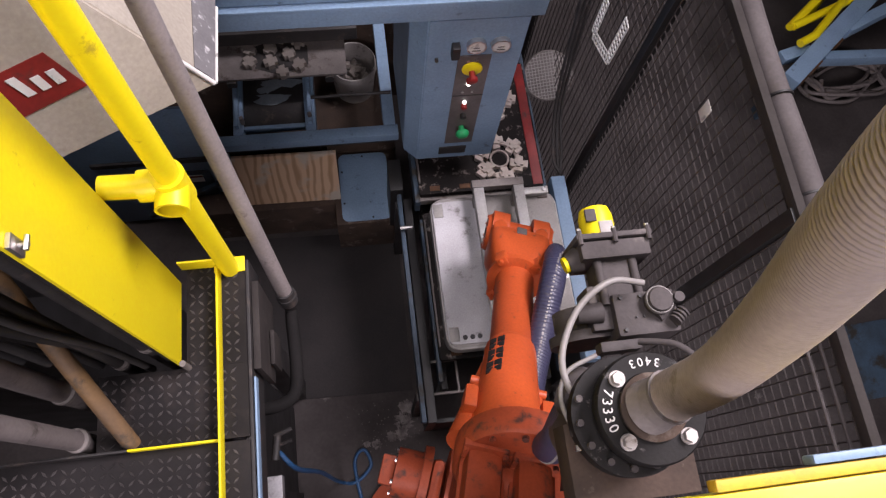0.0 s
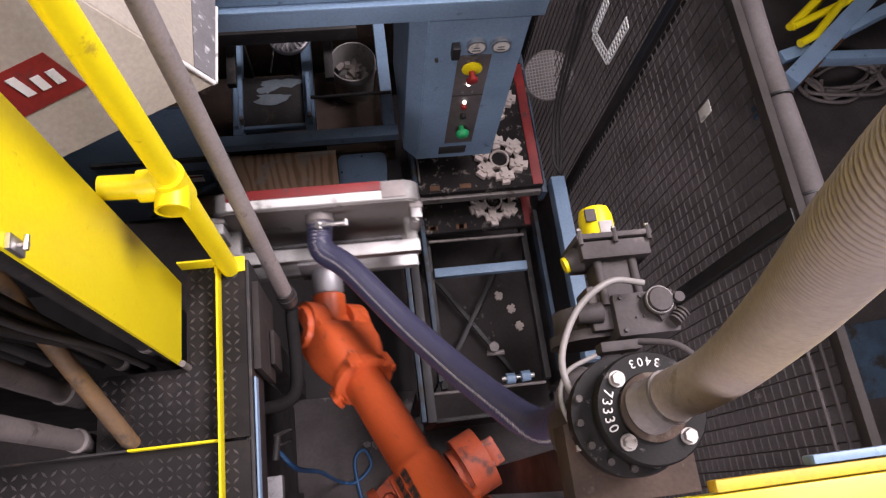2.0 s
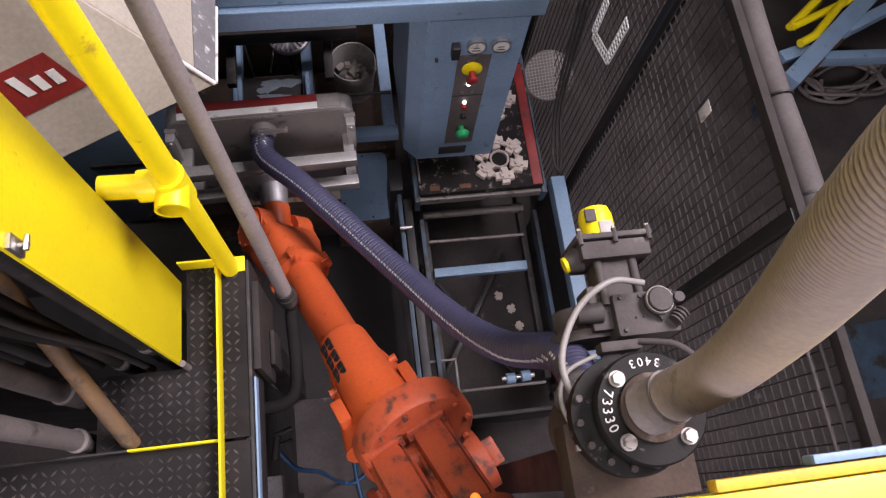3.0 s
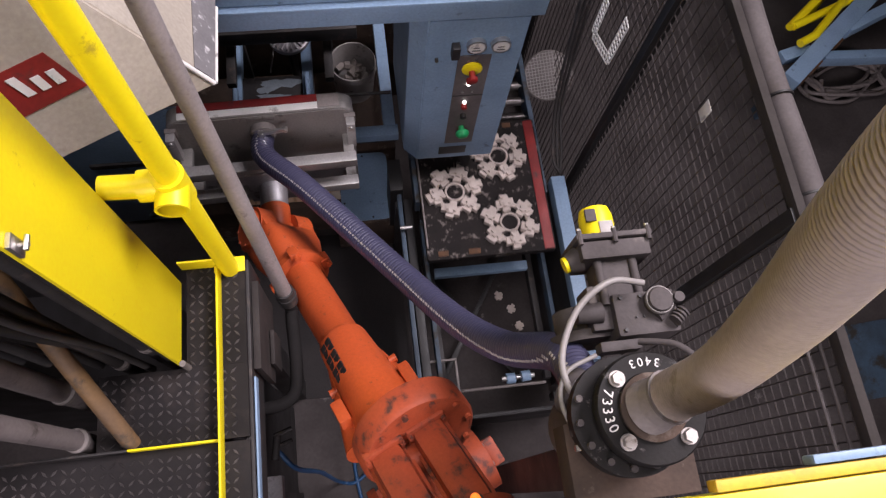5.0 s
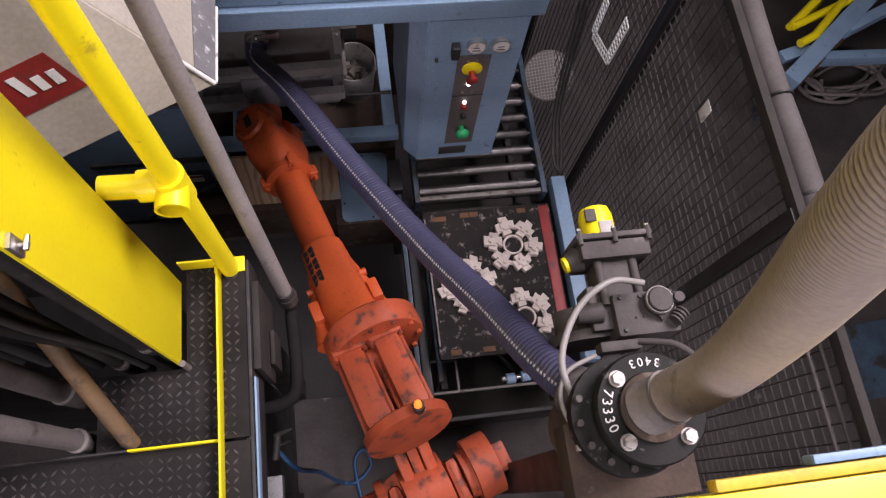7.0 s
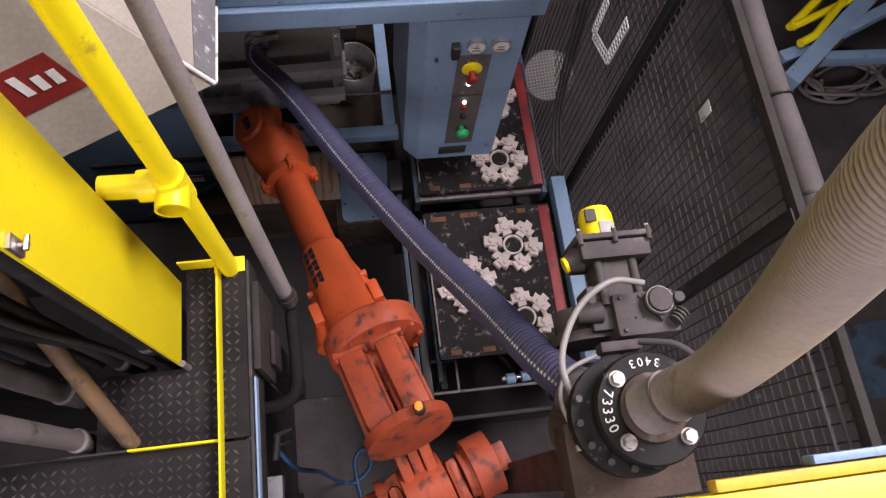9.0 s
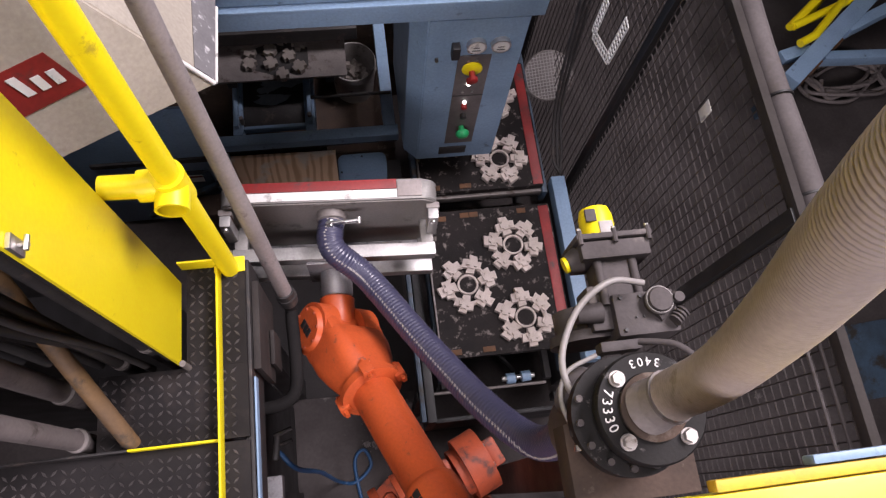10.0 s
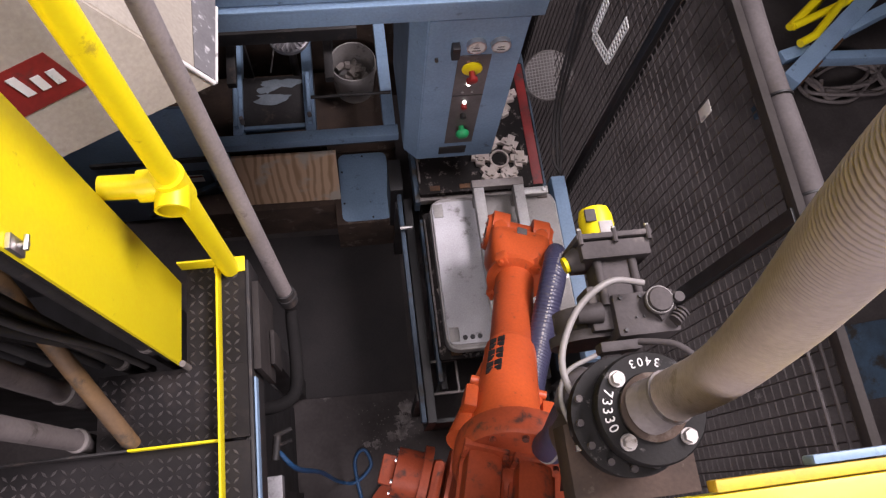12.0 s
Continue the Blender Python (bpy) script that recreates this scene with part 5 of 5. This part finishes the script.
def gripper():
    """A shallow vacuum box; x to the hose side, y along it, z out of its back."""
    g = thing("vacuum_gripper", "aluminium vacuum gripper box with a red and white edge", "gripper")
    bm = bmesh.new()
    slab(bm, round_rect(0.55, 0.66, 0.05), -0.066, 0.0)
    bmesh.ops.bevel(bm, geom=[e for e in bm.edges if abs(e.verts[0].co.z - e.verts[1].co.z) < 1e-5], offset=0.004, segments=1, affect="EDGES")
    part("box_shell", bm, GREY_ALU, g)
    boxed("red_band", RED, g, (0.2752, 0.2785, -0.205, 0.282, -0.066, -0.034), bevel=0.001, label="scuffed red edge band")
    boxed("tape_patch", GALV, g, (0.2752, 0.2790, -0.282, -0.207, -0.060, -0.008), bevel=0.001, label="grey tape patch")
    boxed("white_band", WHITE, g, (0.2752, 0.2785, -0.205, 0.282, -0.032, -0.004), bevel=0.001, label="white edge band")
    bm = bmesh.new()
    slab(bm, round_rect(0.535, 0.645, 0.045), 0.0005, 0.004)
    part("back_plate", bm, BACK_PLATE, g, "dull dark grey back plate")
    bm = bmesh.new()
    put(bm, slab(bm, round_rect(0.19, 0.62, 0.03), 0.0045, 0.014), pose(-0.172, 0, 0))
    lid = part("lid_plate", bm, ALUMINIUM, g, "bright aluminium lid plate")
    for y in (-0.27, 0.27):
        boxed("corner_pad", GREY_ALU, lid, (-0.262, -0.222, y - 0.03, y + 0.03, 0.0145, 0.018))
    bm = bmesh.new()
    for x in (-0.20, -0.17, -0.14):
        rod(bm, (x, -0.285, 0.013), (x, -0.285, 0.017), 0.010)
    part("plug", bm, BLACK_STEEL, lid)
    for x in (-0.075, 0.095):
        boxed("frame_bar", PROFILE, g, (x - 0.022, x + 0.022, -0.325, 0.315, 0.085, 0.128), label="aluminium profile bar")
        for y in (-0.30, 0.29):
            boxed("standoff", GREY_ALU, g, (x - 0.016, x + 0.016, y - 0.02, y + 0.02, 0.0, 0.084))
    boxed("frame_bar", STEEL, g, (-0.10, 0.12, 0.317, 0.352, 0.085, 0.125), label="grey cross bar")
    for y in (-0.315, 0.315):
        boxed("end_bar", PROFILE, g, (0.098, 0.24, y - 0.016, y + 0.016, 0.02, 0.055), label="aluminium profile bar")
        bm = bmesh.new()
        box(bm, 0.20, 0.242, y - 0.02, y + 0.02, 0.0, 0.02, 0.002)
        part("bracket", bm, STEEL, g)
        rodded("bar_bolt", BRIGHT_STEEL, g, ((0.22, y, 0.055), (0.22, y, 0.063), 0.009))
    boxed("tool_plate", ALUMINIUM, g, (-0.095, 0.095, -0.09, 0.09, 0.1285, 0.139))
    bm = bmesh.new()
    lathe(bm, [(0.046, 0.0), (0.046, 0.03), (0.040, 0.034), (0.040, 0.05)], pose(0.19, 0, 0))
    inlet = part("hose_inlet", bm, STEEL, g)
    bm = bmesh.new()
    box(bm, -0.009, 0.009, -0.10, 0.0, -0.004, 0.004, 0.002, pose(0.235, 0.012, 0.056, 0, 0, 8))
    rod(bm, (0.234, 0.0, 0.045), (0.234, 0.0, 0.066), 0.009)
    rod(bm, (0.247, -0.085, 0.045), (0.247, -0.085, 0.064), 0.007)
    part("clamp_lever", bm, BRIGHT_STEEL, inlet, "bright clamp lever")
    boxed("gasket_patch", STEEL, inlet, (0.243, 0.262, -0.05, 0.05, 0.0, 0.006))
    return g


GRIPPER = gripper()

# ---- violet suction hose in short rigid lengths ----
HOSE_PIECES, HOSE_LENGTH, HOSE_RADIUS = 60, 2.06, 0.040


def hose():
    g = thing("suction_hose", "violet ribbed suction hose between valve and gripper", "hose")
    bm = bmesh.new()
    pitch = HOSE_LENGTH / HOSE_PIECES
    prof = [(HOSE_RADIUS - 0.0014, -pitch * 0.5 - 0.003)]
    for i in range(3):
        z = -pitch * 0.5 + pitch * i / 3
        prof += [(HOSE_RADIUS - 0.0010, z + pitch * 0.02), (HOSE_RADIUS + 0.0010, z + pitch * 0.10), (HOSE_RADIUS + 0.0010, z + pitch * 0.20), (HOSE_RADIUS - 0.0010, z + pitch * 0.30)]
    prof.append((HOSE_RADIUS - 0.0014, pitch * 0.5 + 0.003))
    lathe(bm, prof, None, 22)
    me = finish(bm, "hose_length", HOSE, 60)
    # pale blocks on the ribs, painting the highlights along the hose
    bm = bmesh.new()
    for i in range(3):
        z = -pitch * 0.5 + pitch * (i + 0.435) / 3
        box(bm, -0.0030, 0.0030, HOSE_RADIUS - 0.002, HOSE_RADIUS + 0.0022, z - 0.0022, z + 0.0022)
    seam = finish(bm, "seam", PALE_WIRE)
    made = []
    for i in range(HOSE_PIECES):
        ob = new("hose_length", me)
        ob.parent = g
        s = new("seam", seam)
        s.parent = ob
        made.append(ob)
    return made


HOSE_LENGTHS = hose()
HOSE_START = Vector((0.385, 0.135, 2.42))

# ---- how things move ----
# seconds, centre of the gripper's back, its tilt on edge, its swing about z, its lean
GRIP_KEYS = [
    (0.0, (0.574, 0.855, 0.950), 0, 0, 0), (0.8, (0.574, 0.855, 0.950), 0, 0, 0), (1.0, (0.600, 0.885, 1.035), 0, 0, 0), (1.1, (0.578, 0.875, 1.09), 9, 3, 0),
    (1.3, (0.50, 0.865, 1.26), 31, 16, 0), (1.5, (0.34, 0.92, 1.38), 57, 44, 0), (1.6, (0.22, 0.925, 1.42), 70, 60, 0), (1.7, (0.11, 0.93, 1.45), 80, 73, 0),
    (1.9, (-0.07, 0.89, 1.42), 90, 88, 0), (2.0, (-0.132, 0.91, 1.37), 90, 90, 2), (2.2, (-0.25, 1.09, 1.28), 90, 90, 0),
    (2.4, (-0.312, 1.265, 1.24), 90, 91, -4), (2.6, (-0.32, 1.303, 1.235), 90, 91.6, -5), (6.1, (-0.32, 1.303, 1.235), 90, 91.6, -5),
    (6.3, (-0.325, 1.36, 1.23), 90, 91.6, -5), (6.5, (-0.33, 1.53, 1.19), 90, 91.6, -5), (6.6, (-0.335, 1.62, 1.17), 90, 91.6, -5), (6.85, (-0.345, 1.77, 1.125), 90, 91.6, -5),
    (7.0, (-0.345, 1.79, 1.12), 90, 91.6, -5), (8.95, (-0.345, 1.79, 1.12), 90, 91.6, -5), (9.2, (-0.34, 1.62, 1.17), 90, 91.6, -5),
    (9.5, (-0.30, 1.25, 1.24), 90, 91.6, -5), (9.7, (-0.20, 1.02, 1.33), 90, 90, -2), (9.9, (-0.11, 0.865, 1.454), 90, 88, 0),
    (10.1, (-0.06, 0.87, 1.48), 90, 85, 0), (10.2, (0.03, 0.90, 1.47), 86, 76, 0), (10.3, (0.16, 0.93, 1.43), 74, 62, 0), (10.4, (0.32, 0.91, 1.35), 54, 41, 0), (10.5, (0.475, 0.865, 1.19), 26, 14, 0),
    (10.65, (0.56, 0.87, 1.05), 8, 3, 0), (10.8, (0.574, 0.855, 0.950), 0, 0, 0), (12.0, (0.574, 0.855, 0.950), 0, 0, 0)]
# rise of the upper arm from wrist to elbow and its swing off the turret, in degrees
RISE_KEYS = [(0.0, (36, 0.5)), (0.8, (36, 0.5)), (1.0, (28, 0)), (1.3, (24, -1)), (1.5, (23, -1)), (2.0, (30, 0)), (2.6, (30.5, -0.2)), (6.1, (30.5, -0.2)), (7.0, (15.5, -0.4)), (8.95, (15.5, -0.4)), (9.5, (32, -0.6)), (9.9, (30, -0.5)), (10.3, (23, -0.5)), (10.5, (19, -0.5)), (10.65, (28, 0)), (10.8, (36, 0.5)), (12.0, (36, 0.5))]


def between(keys, t):
    """A row of numbers at t, gliding through the keys without overshoot."""
    if t <= keys[0][0]:
        return np.array(keys[0][1], float)
    for i in range(len(keys) - 1):
        t0, t1 = keys[i][0], keys[i + 1][0]
        if t <= t1:
            a, b = np.array(keys[i][1], float), np.array(keys[i + 1][1], float)
            before = np.array(keys[i - 1][1], float) if i else a
            after = np.array(keys[i + 2][1], float) if i + 2 < len(keys) else b
            h = t1 - t0
            d0 = (b - before) / (t1 - keys[i - 1][0]) if i else (b - a) * 0
            d1 = (after - a) / (keys[i + 2][0] - t0) if i + 2 < len(keys) else (b - a) * 0
            d0 = np.where((a - before) * (b - a) <= 1e-9, 0, d0)
            d1 = np.where((after - b) * (b - a) <= 1e-9, 0, d1)
            s = (t - t0) / h
            return (2 * s ** 3 - 3 * s ** 2 + 1) * a + (s ** 3 - 2 * s ** 2 + s) * h * d0 + (3 * s ** 2 - 2 * s ** 3) * b + (s ** 3 - s ** 2) * h * d1
    return np.array(keys[-1][1], float)


def grip_pose(t):
    x, y, z, tilt, swing, lean = between([(k[0], (*k[1], k[2], k[3], k[4])) for k in GRIP_KEYS], t)
    return pose(x, y, z) @ pose(0, 0, 0, lean, 0, 0) @ pose(0, 0, 0, 0, 0, swing) @ pose(0, 0, 0, 0, -tilt, 0)


def axes(origin, x, z_hint):
    """A pose at origin with its x along x and its z near z_hint."""
    x = x.normalized()
    y = z_hint.cross(x).normalized()
    z = x.cross(y)
    return Matrix((x, y, z)).transposed().to_4x4(), origin


def robot_poses(t):
    m = grip_pose(t)
    wrist = m @ Vector((0, 0, WRIST_REACH)) - BASE
    out = Vector((wrist.x, wrist.y, 0))
    u = out.normalized()
    rise, swing = [radians(a) for a in between(RISE_KEYS, t)]
    aim = Matrix.Rotation(swing, 3, "Z") @ u
    shoulder = u * SHOULDER_OUT + Vector((0, 0, SHOULDER_UP))
    elbow = wrist - aim * (ELBOW_BACK * math.cos(rise)) + Vector((0, 0, ELBOW_BACK * math.sin(rise)))
    up = Vector((0, 0, 1))
    rows = {}
    rows["turret"] = axes(Vector((0, 0, 0)), u, up)
    rows["lower"] = axes(shoulder, elbow - shoulder, u.cross(up).cross(elbow - shoulder))
    rows["link"] = axes(elbow, shoulder - elbow, u.cross(up).cross(shoulder - elbow))
    arm = elbow - wrist
    rows["upper"] = axes(wrist, arm, up)
    tool_z = m.to_3x3() @ Vector((0, 0, 1))
    fifth = tool_z.cross(arm).normalized()
    rows["house"] = axes(wrist, arm, arm.cross(fifth))
    rows["tool"] = axes(wrist, fifth.cross(tool_z), tool_z)
    return {k: Matrix.Translation(o) @ r for k, (r, o) in rows.items()}, m


HOSE_KEYS = []


def hose_shape(t, *points):
    """The places that the hose hangs through at t, between the valve and the gripper."""
    HOSE_KEYS.append((t, [c for p in points for c in p]))


hose_shape(0.0, (0.38, 0.11, 2.31), (0.39, 0.07, 2.04), (0.42, 0.19, 1.74), (0.51, 0.40, 1.64), (0.61, 0.64, 1.60))
hose_shape(0.8, (0.38, 0.11, 2.31), (0.39, 0.07, 2.04), (0.42, 0.19, 1.74), (0.51, 0.40, 1.64), (0.61, 0.64, 1.60))
hose_shape(1.0, (0.388, 0.066, 2.25), (0.439, 0.058, 1.92), (0.512, 0.308, 1.52), (0.583, 0.461, 1.42), (0.677, 0.665, 1.38))
hose_shape(1.3, (0.388, 0.066, 2.25), (0.364, -0.024, 1.9), (0.346, 0.124, 1.56), (0.374, 0.376, 1.48), (0.471, 0.644, 1.45))
hose_shape(1.5, (0.388, 0.066, 2.25), (0.353, -0.022, 2.02), (0.284, 0.094, 1.86), (0.269, 0.319, 1.76), (0.302, 0.614, 1.66))
hose_shape(1.7, (0.39, 0.09, 2.26), (0.37, 0.04, 1.95), (0.31, 0.21, 1.79), (0.22, 0.44, 1.69), (0.12, 0.71, 1.62))
hose_shape(2.0, (0.39, 0.12, 2.30), (0.37, 0.12, 2.03), (0.26, 0.26, 1.85), (0.11, 0.47, 1.69), (-0.05, 0.70, 1.59))
hose_shape(2.6, (0.38, 0.235, 2.31), (0.318, 0.31, 2.05), (0.228, 0.448, 1.83), (0.082, 0.682, 1.64), (-0.172, 1.022, 1.52))
hose_shape(6.1, (0.38, 0.235, 2.31), (0.318, 0.31, 2.05), (0.228, 0.448, 1.83), (0.082, 0.682, 1.64), (-0.172, 1.022, 1.52))
hose_shape(6.5, (0.367, 0.23, 2.313), (0.306, 0.339, 2.072), (0.206, 0.519, 1.843), (0.053, 0.784, 1.659), (-0.181, 1.137, 1.53))
hose_shape(6.9, (0.34, 0.22, 2.32), (0.28, 0.40, 2.12), (0.16, 0.67, 1.87), (-0.01, 1.00, 1.70), (-0.20, 1.38, 1.55))
hose_shape(8.95, (0.34, 0.22, 2.32), (0.28, 0.40, 2.12), (0.16, 0.67, 1.87), (-0.01, 1.00, 1.70), (-0.20, 1.38, 1.55))
hose_shape(9.5, (0.38, 0.21, 2.31), (0.31, 0.26, 2.04), (0.20, 0.37, 1.81), (0.07, 0.56, 1.67), (-0.16, 0.91, 1.55))
hose_shape(9.9, (0.39, 0.10, 2.29), (0.37, 0.10, 2.02), (0.27, 0.24, 1.85), (0.14, 0.46, 1.69), (-0.02, 0.71, 1.60))
hose_shape(10.2, (0.39, 0.09, 2.29), (0.37, 0.06, 1.98), (0.31, 0.12, 1.81), (0.21, 0.31, 1.72), (0.09, 0.58, 1.62))
hose_shape(10.5, (0.388, 0.066, 2.25), (0.364, -0.024, 1.9), (0.346, 0.124, 1.56), (0.374, 0.376, 1.48), (0.471, 0.644, 1.45))
hose_shape(10.65, (0.388, 0.066, 2.25), (0.439, 0.058, 1.92), (0.512, 0.308, 1.52), (0.583, 0.461, 1.42), (0.677, 0.665, 1.38))
hose_shape(10.8, (0.38, 0.11, 2.31), (0.39, 0.07, 2.04), (0.42, 0.19, 1.74), (0.51, 0.40, 1.64), (0.61, 0.64, 1.60))
hose_shape(12.0, (0.38, 0.11, 2.31), (0.39, 0.07, 2.04), (0.42, 0.19, 1.74), (0.51, 0.40, 1.64), (0.61, 0.64, 1.60))


def hose_nodes(m, t):
    """Nodes at even steps along the hose at t."""
    end, out = m @ Vector((0.19, 0, 0.03)), (m.to_3x3() @ Vector((0, 0, 1))).normalized()
    mid = between(HOSE_KEYS, t).reshape(-1, 3)
    pts = spline([HOSE_START, *[Vector(p) for p in mid], end + out * 0.09, end], 14)
    run = np.concatenate([[0], np.cumsum([(b - a).length for a, b in zip(pts, pts[1:])])])
    flat = np.array([tuple(p) for p in pts])
    even = np.linspace(0, run[-1], HOSE_PIECES + 1)
    return np.stack([np.interp(even, run, flat[:, c]) for c in range(3)], axis=1)


def hose_line(nodes):
    """The poses of the hose's lengths between its nodes."""
    # side keeps the painted highlights turned towards the camera
    out_rows, side = [], Vector((-0.25, -0.45, 0.85))
    for i in range(HOSE_PIECES):
        a, b = Vector(nodes[i]), Vector(nodes[i + 1])
        d = (Vector(nodes[min(i + 2, HOSE_PIECES)]) - Vector(nodes[max(i - 1, 0)])).normalized()
        y = (side - d * side.dot(d)).normalized()
        x = y.cross(d)
        out_rows.append(Matrix.Translation((a + b) / 2) @ Matrix((x, y, d)).transposed().to_4x4())
    return out_rows


# front edge of each tray and its height
TRAY_KEYS = {
    0: [(0.0, (0.52, 0.757)), (1.15, (0.52, 0.757)), (1.45, (0.62, 0.47)), (1.9, (1.13, 0.47)), (2.3, (1.36, 0.47)), (3.2, (2.3, 0.47)), (12.0, (2.3, 0.47))],
    1: [(0.0, (1.285, 0.757)), (4.0, (1.285, 0.757)), (4.8, (1.055, 0.757)), (5.0, (0.965, 0.757)), (5.1, (0.915, 0.757)), (5.4, (0.778, 0.757)), (5.7, (0.647, 0.757)), (6.05, (0.52, 0.757)), (12.0, (0.52, 0.757))],
    2: [(0.0, (2.6, 0.757)), (7.1, (2.6, 0.757)), (8.7, (1.285, 0.757)), (12.0, (1.285, 0.757))]}
SHUTTLE_KEYS = [(0.0, (2.15,)), (0.1, (2.21,)), (0.2, (2.36,)), (0.42, (2.75,)), (5.6, (2.75,)), (6.0, (2.14,)), (11.56, (2.14,)), (11.7, (2.20,)), (11.8, (2.36,)), (12.0, (2.75,))]


def motions():
    busy = [i / 10 for i in range(0, 121)]

    def moving(t, spans):
        return any(a - 0.001 <= t <= b + 0.001 for a, b in spans) or t in (0.0, 12.0)
    times = [t for t in busy if moving(t, ((0.7, 2.7), (6.0, 7.2), (8.9, 10.9)))]
    rows = {k: [] for k in ("turret", "lower", "link", "upper", "house", "tool")}
    grip_rows, hose_rows = [], [[] for _ in HOSE_LENGTHS]
    for t in times:
        links, m = robot_poses(t)
        nodes = hose_nodes(m, t)
        for k in rows:
            rows[k].append((t, links[k]))
        grip_rows.append((t, m))
        for i, q in enumerate(hose_line(nodes)):
            hose_rows[i].append((t, q))
    for ob, k in ((TURRET, "turret"), (LOWER_ARM, "lower"), (ELBOW_LINK, "link"), (UPPER_ARM, "upper"), (WRIST_HOUSING, "house"), (TOOL_FLANGE, "tool")):
        walk(ob, rows[k])
    walk(GRIPPER, grip_rows)
    for ob, r in zip(HOSE_LENGTHS, hose_rows):
        walk(ob, r)
    tray_times = [t for t in busy if moving(t, ((1.1, 3.3), (3.9, 6.2), (7.0, 8.8)))]
    spots = {}
    for n, one in enumerate((TRAY_ONE, TRAY_TWO, TRAY_THREE)):
        spots[one] = [(t, between(TRAY_KEYS[n], t)) for t in tray_times]
        walk(one, [(t, pose(TRAY_REST.x, v[0] + 0.335, v[1])) for t, v in spots[one]])
    for i, (one, x, y, ob) in enumerate(CLUSTERS):
        walk(ob, [(t, pose(TRAY_REST.x + x, v[0] + 0.335 + y, v[1] + 0.0355, 0, 0, 25 * i)) for t, v in spots[one]])
    walk(SHUTTLE, [(t / 20, pose(-0.30, between(SHUTTLE_KEYS, t / 20)[0], 0.94)) for t in range(0, 241)])


motions()
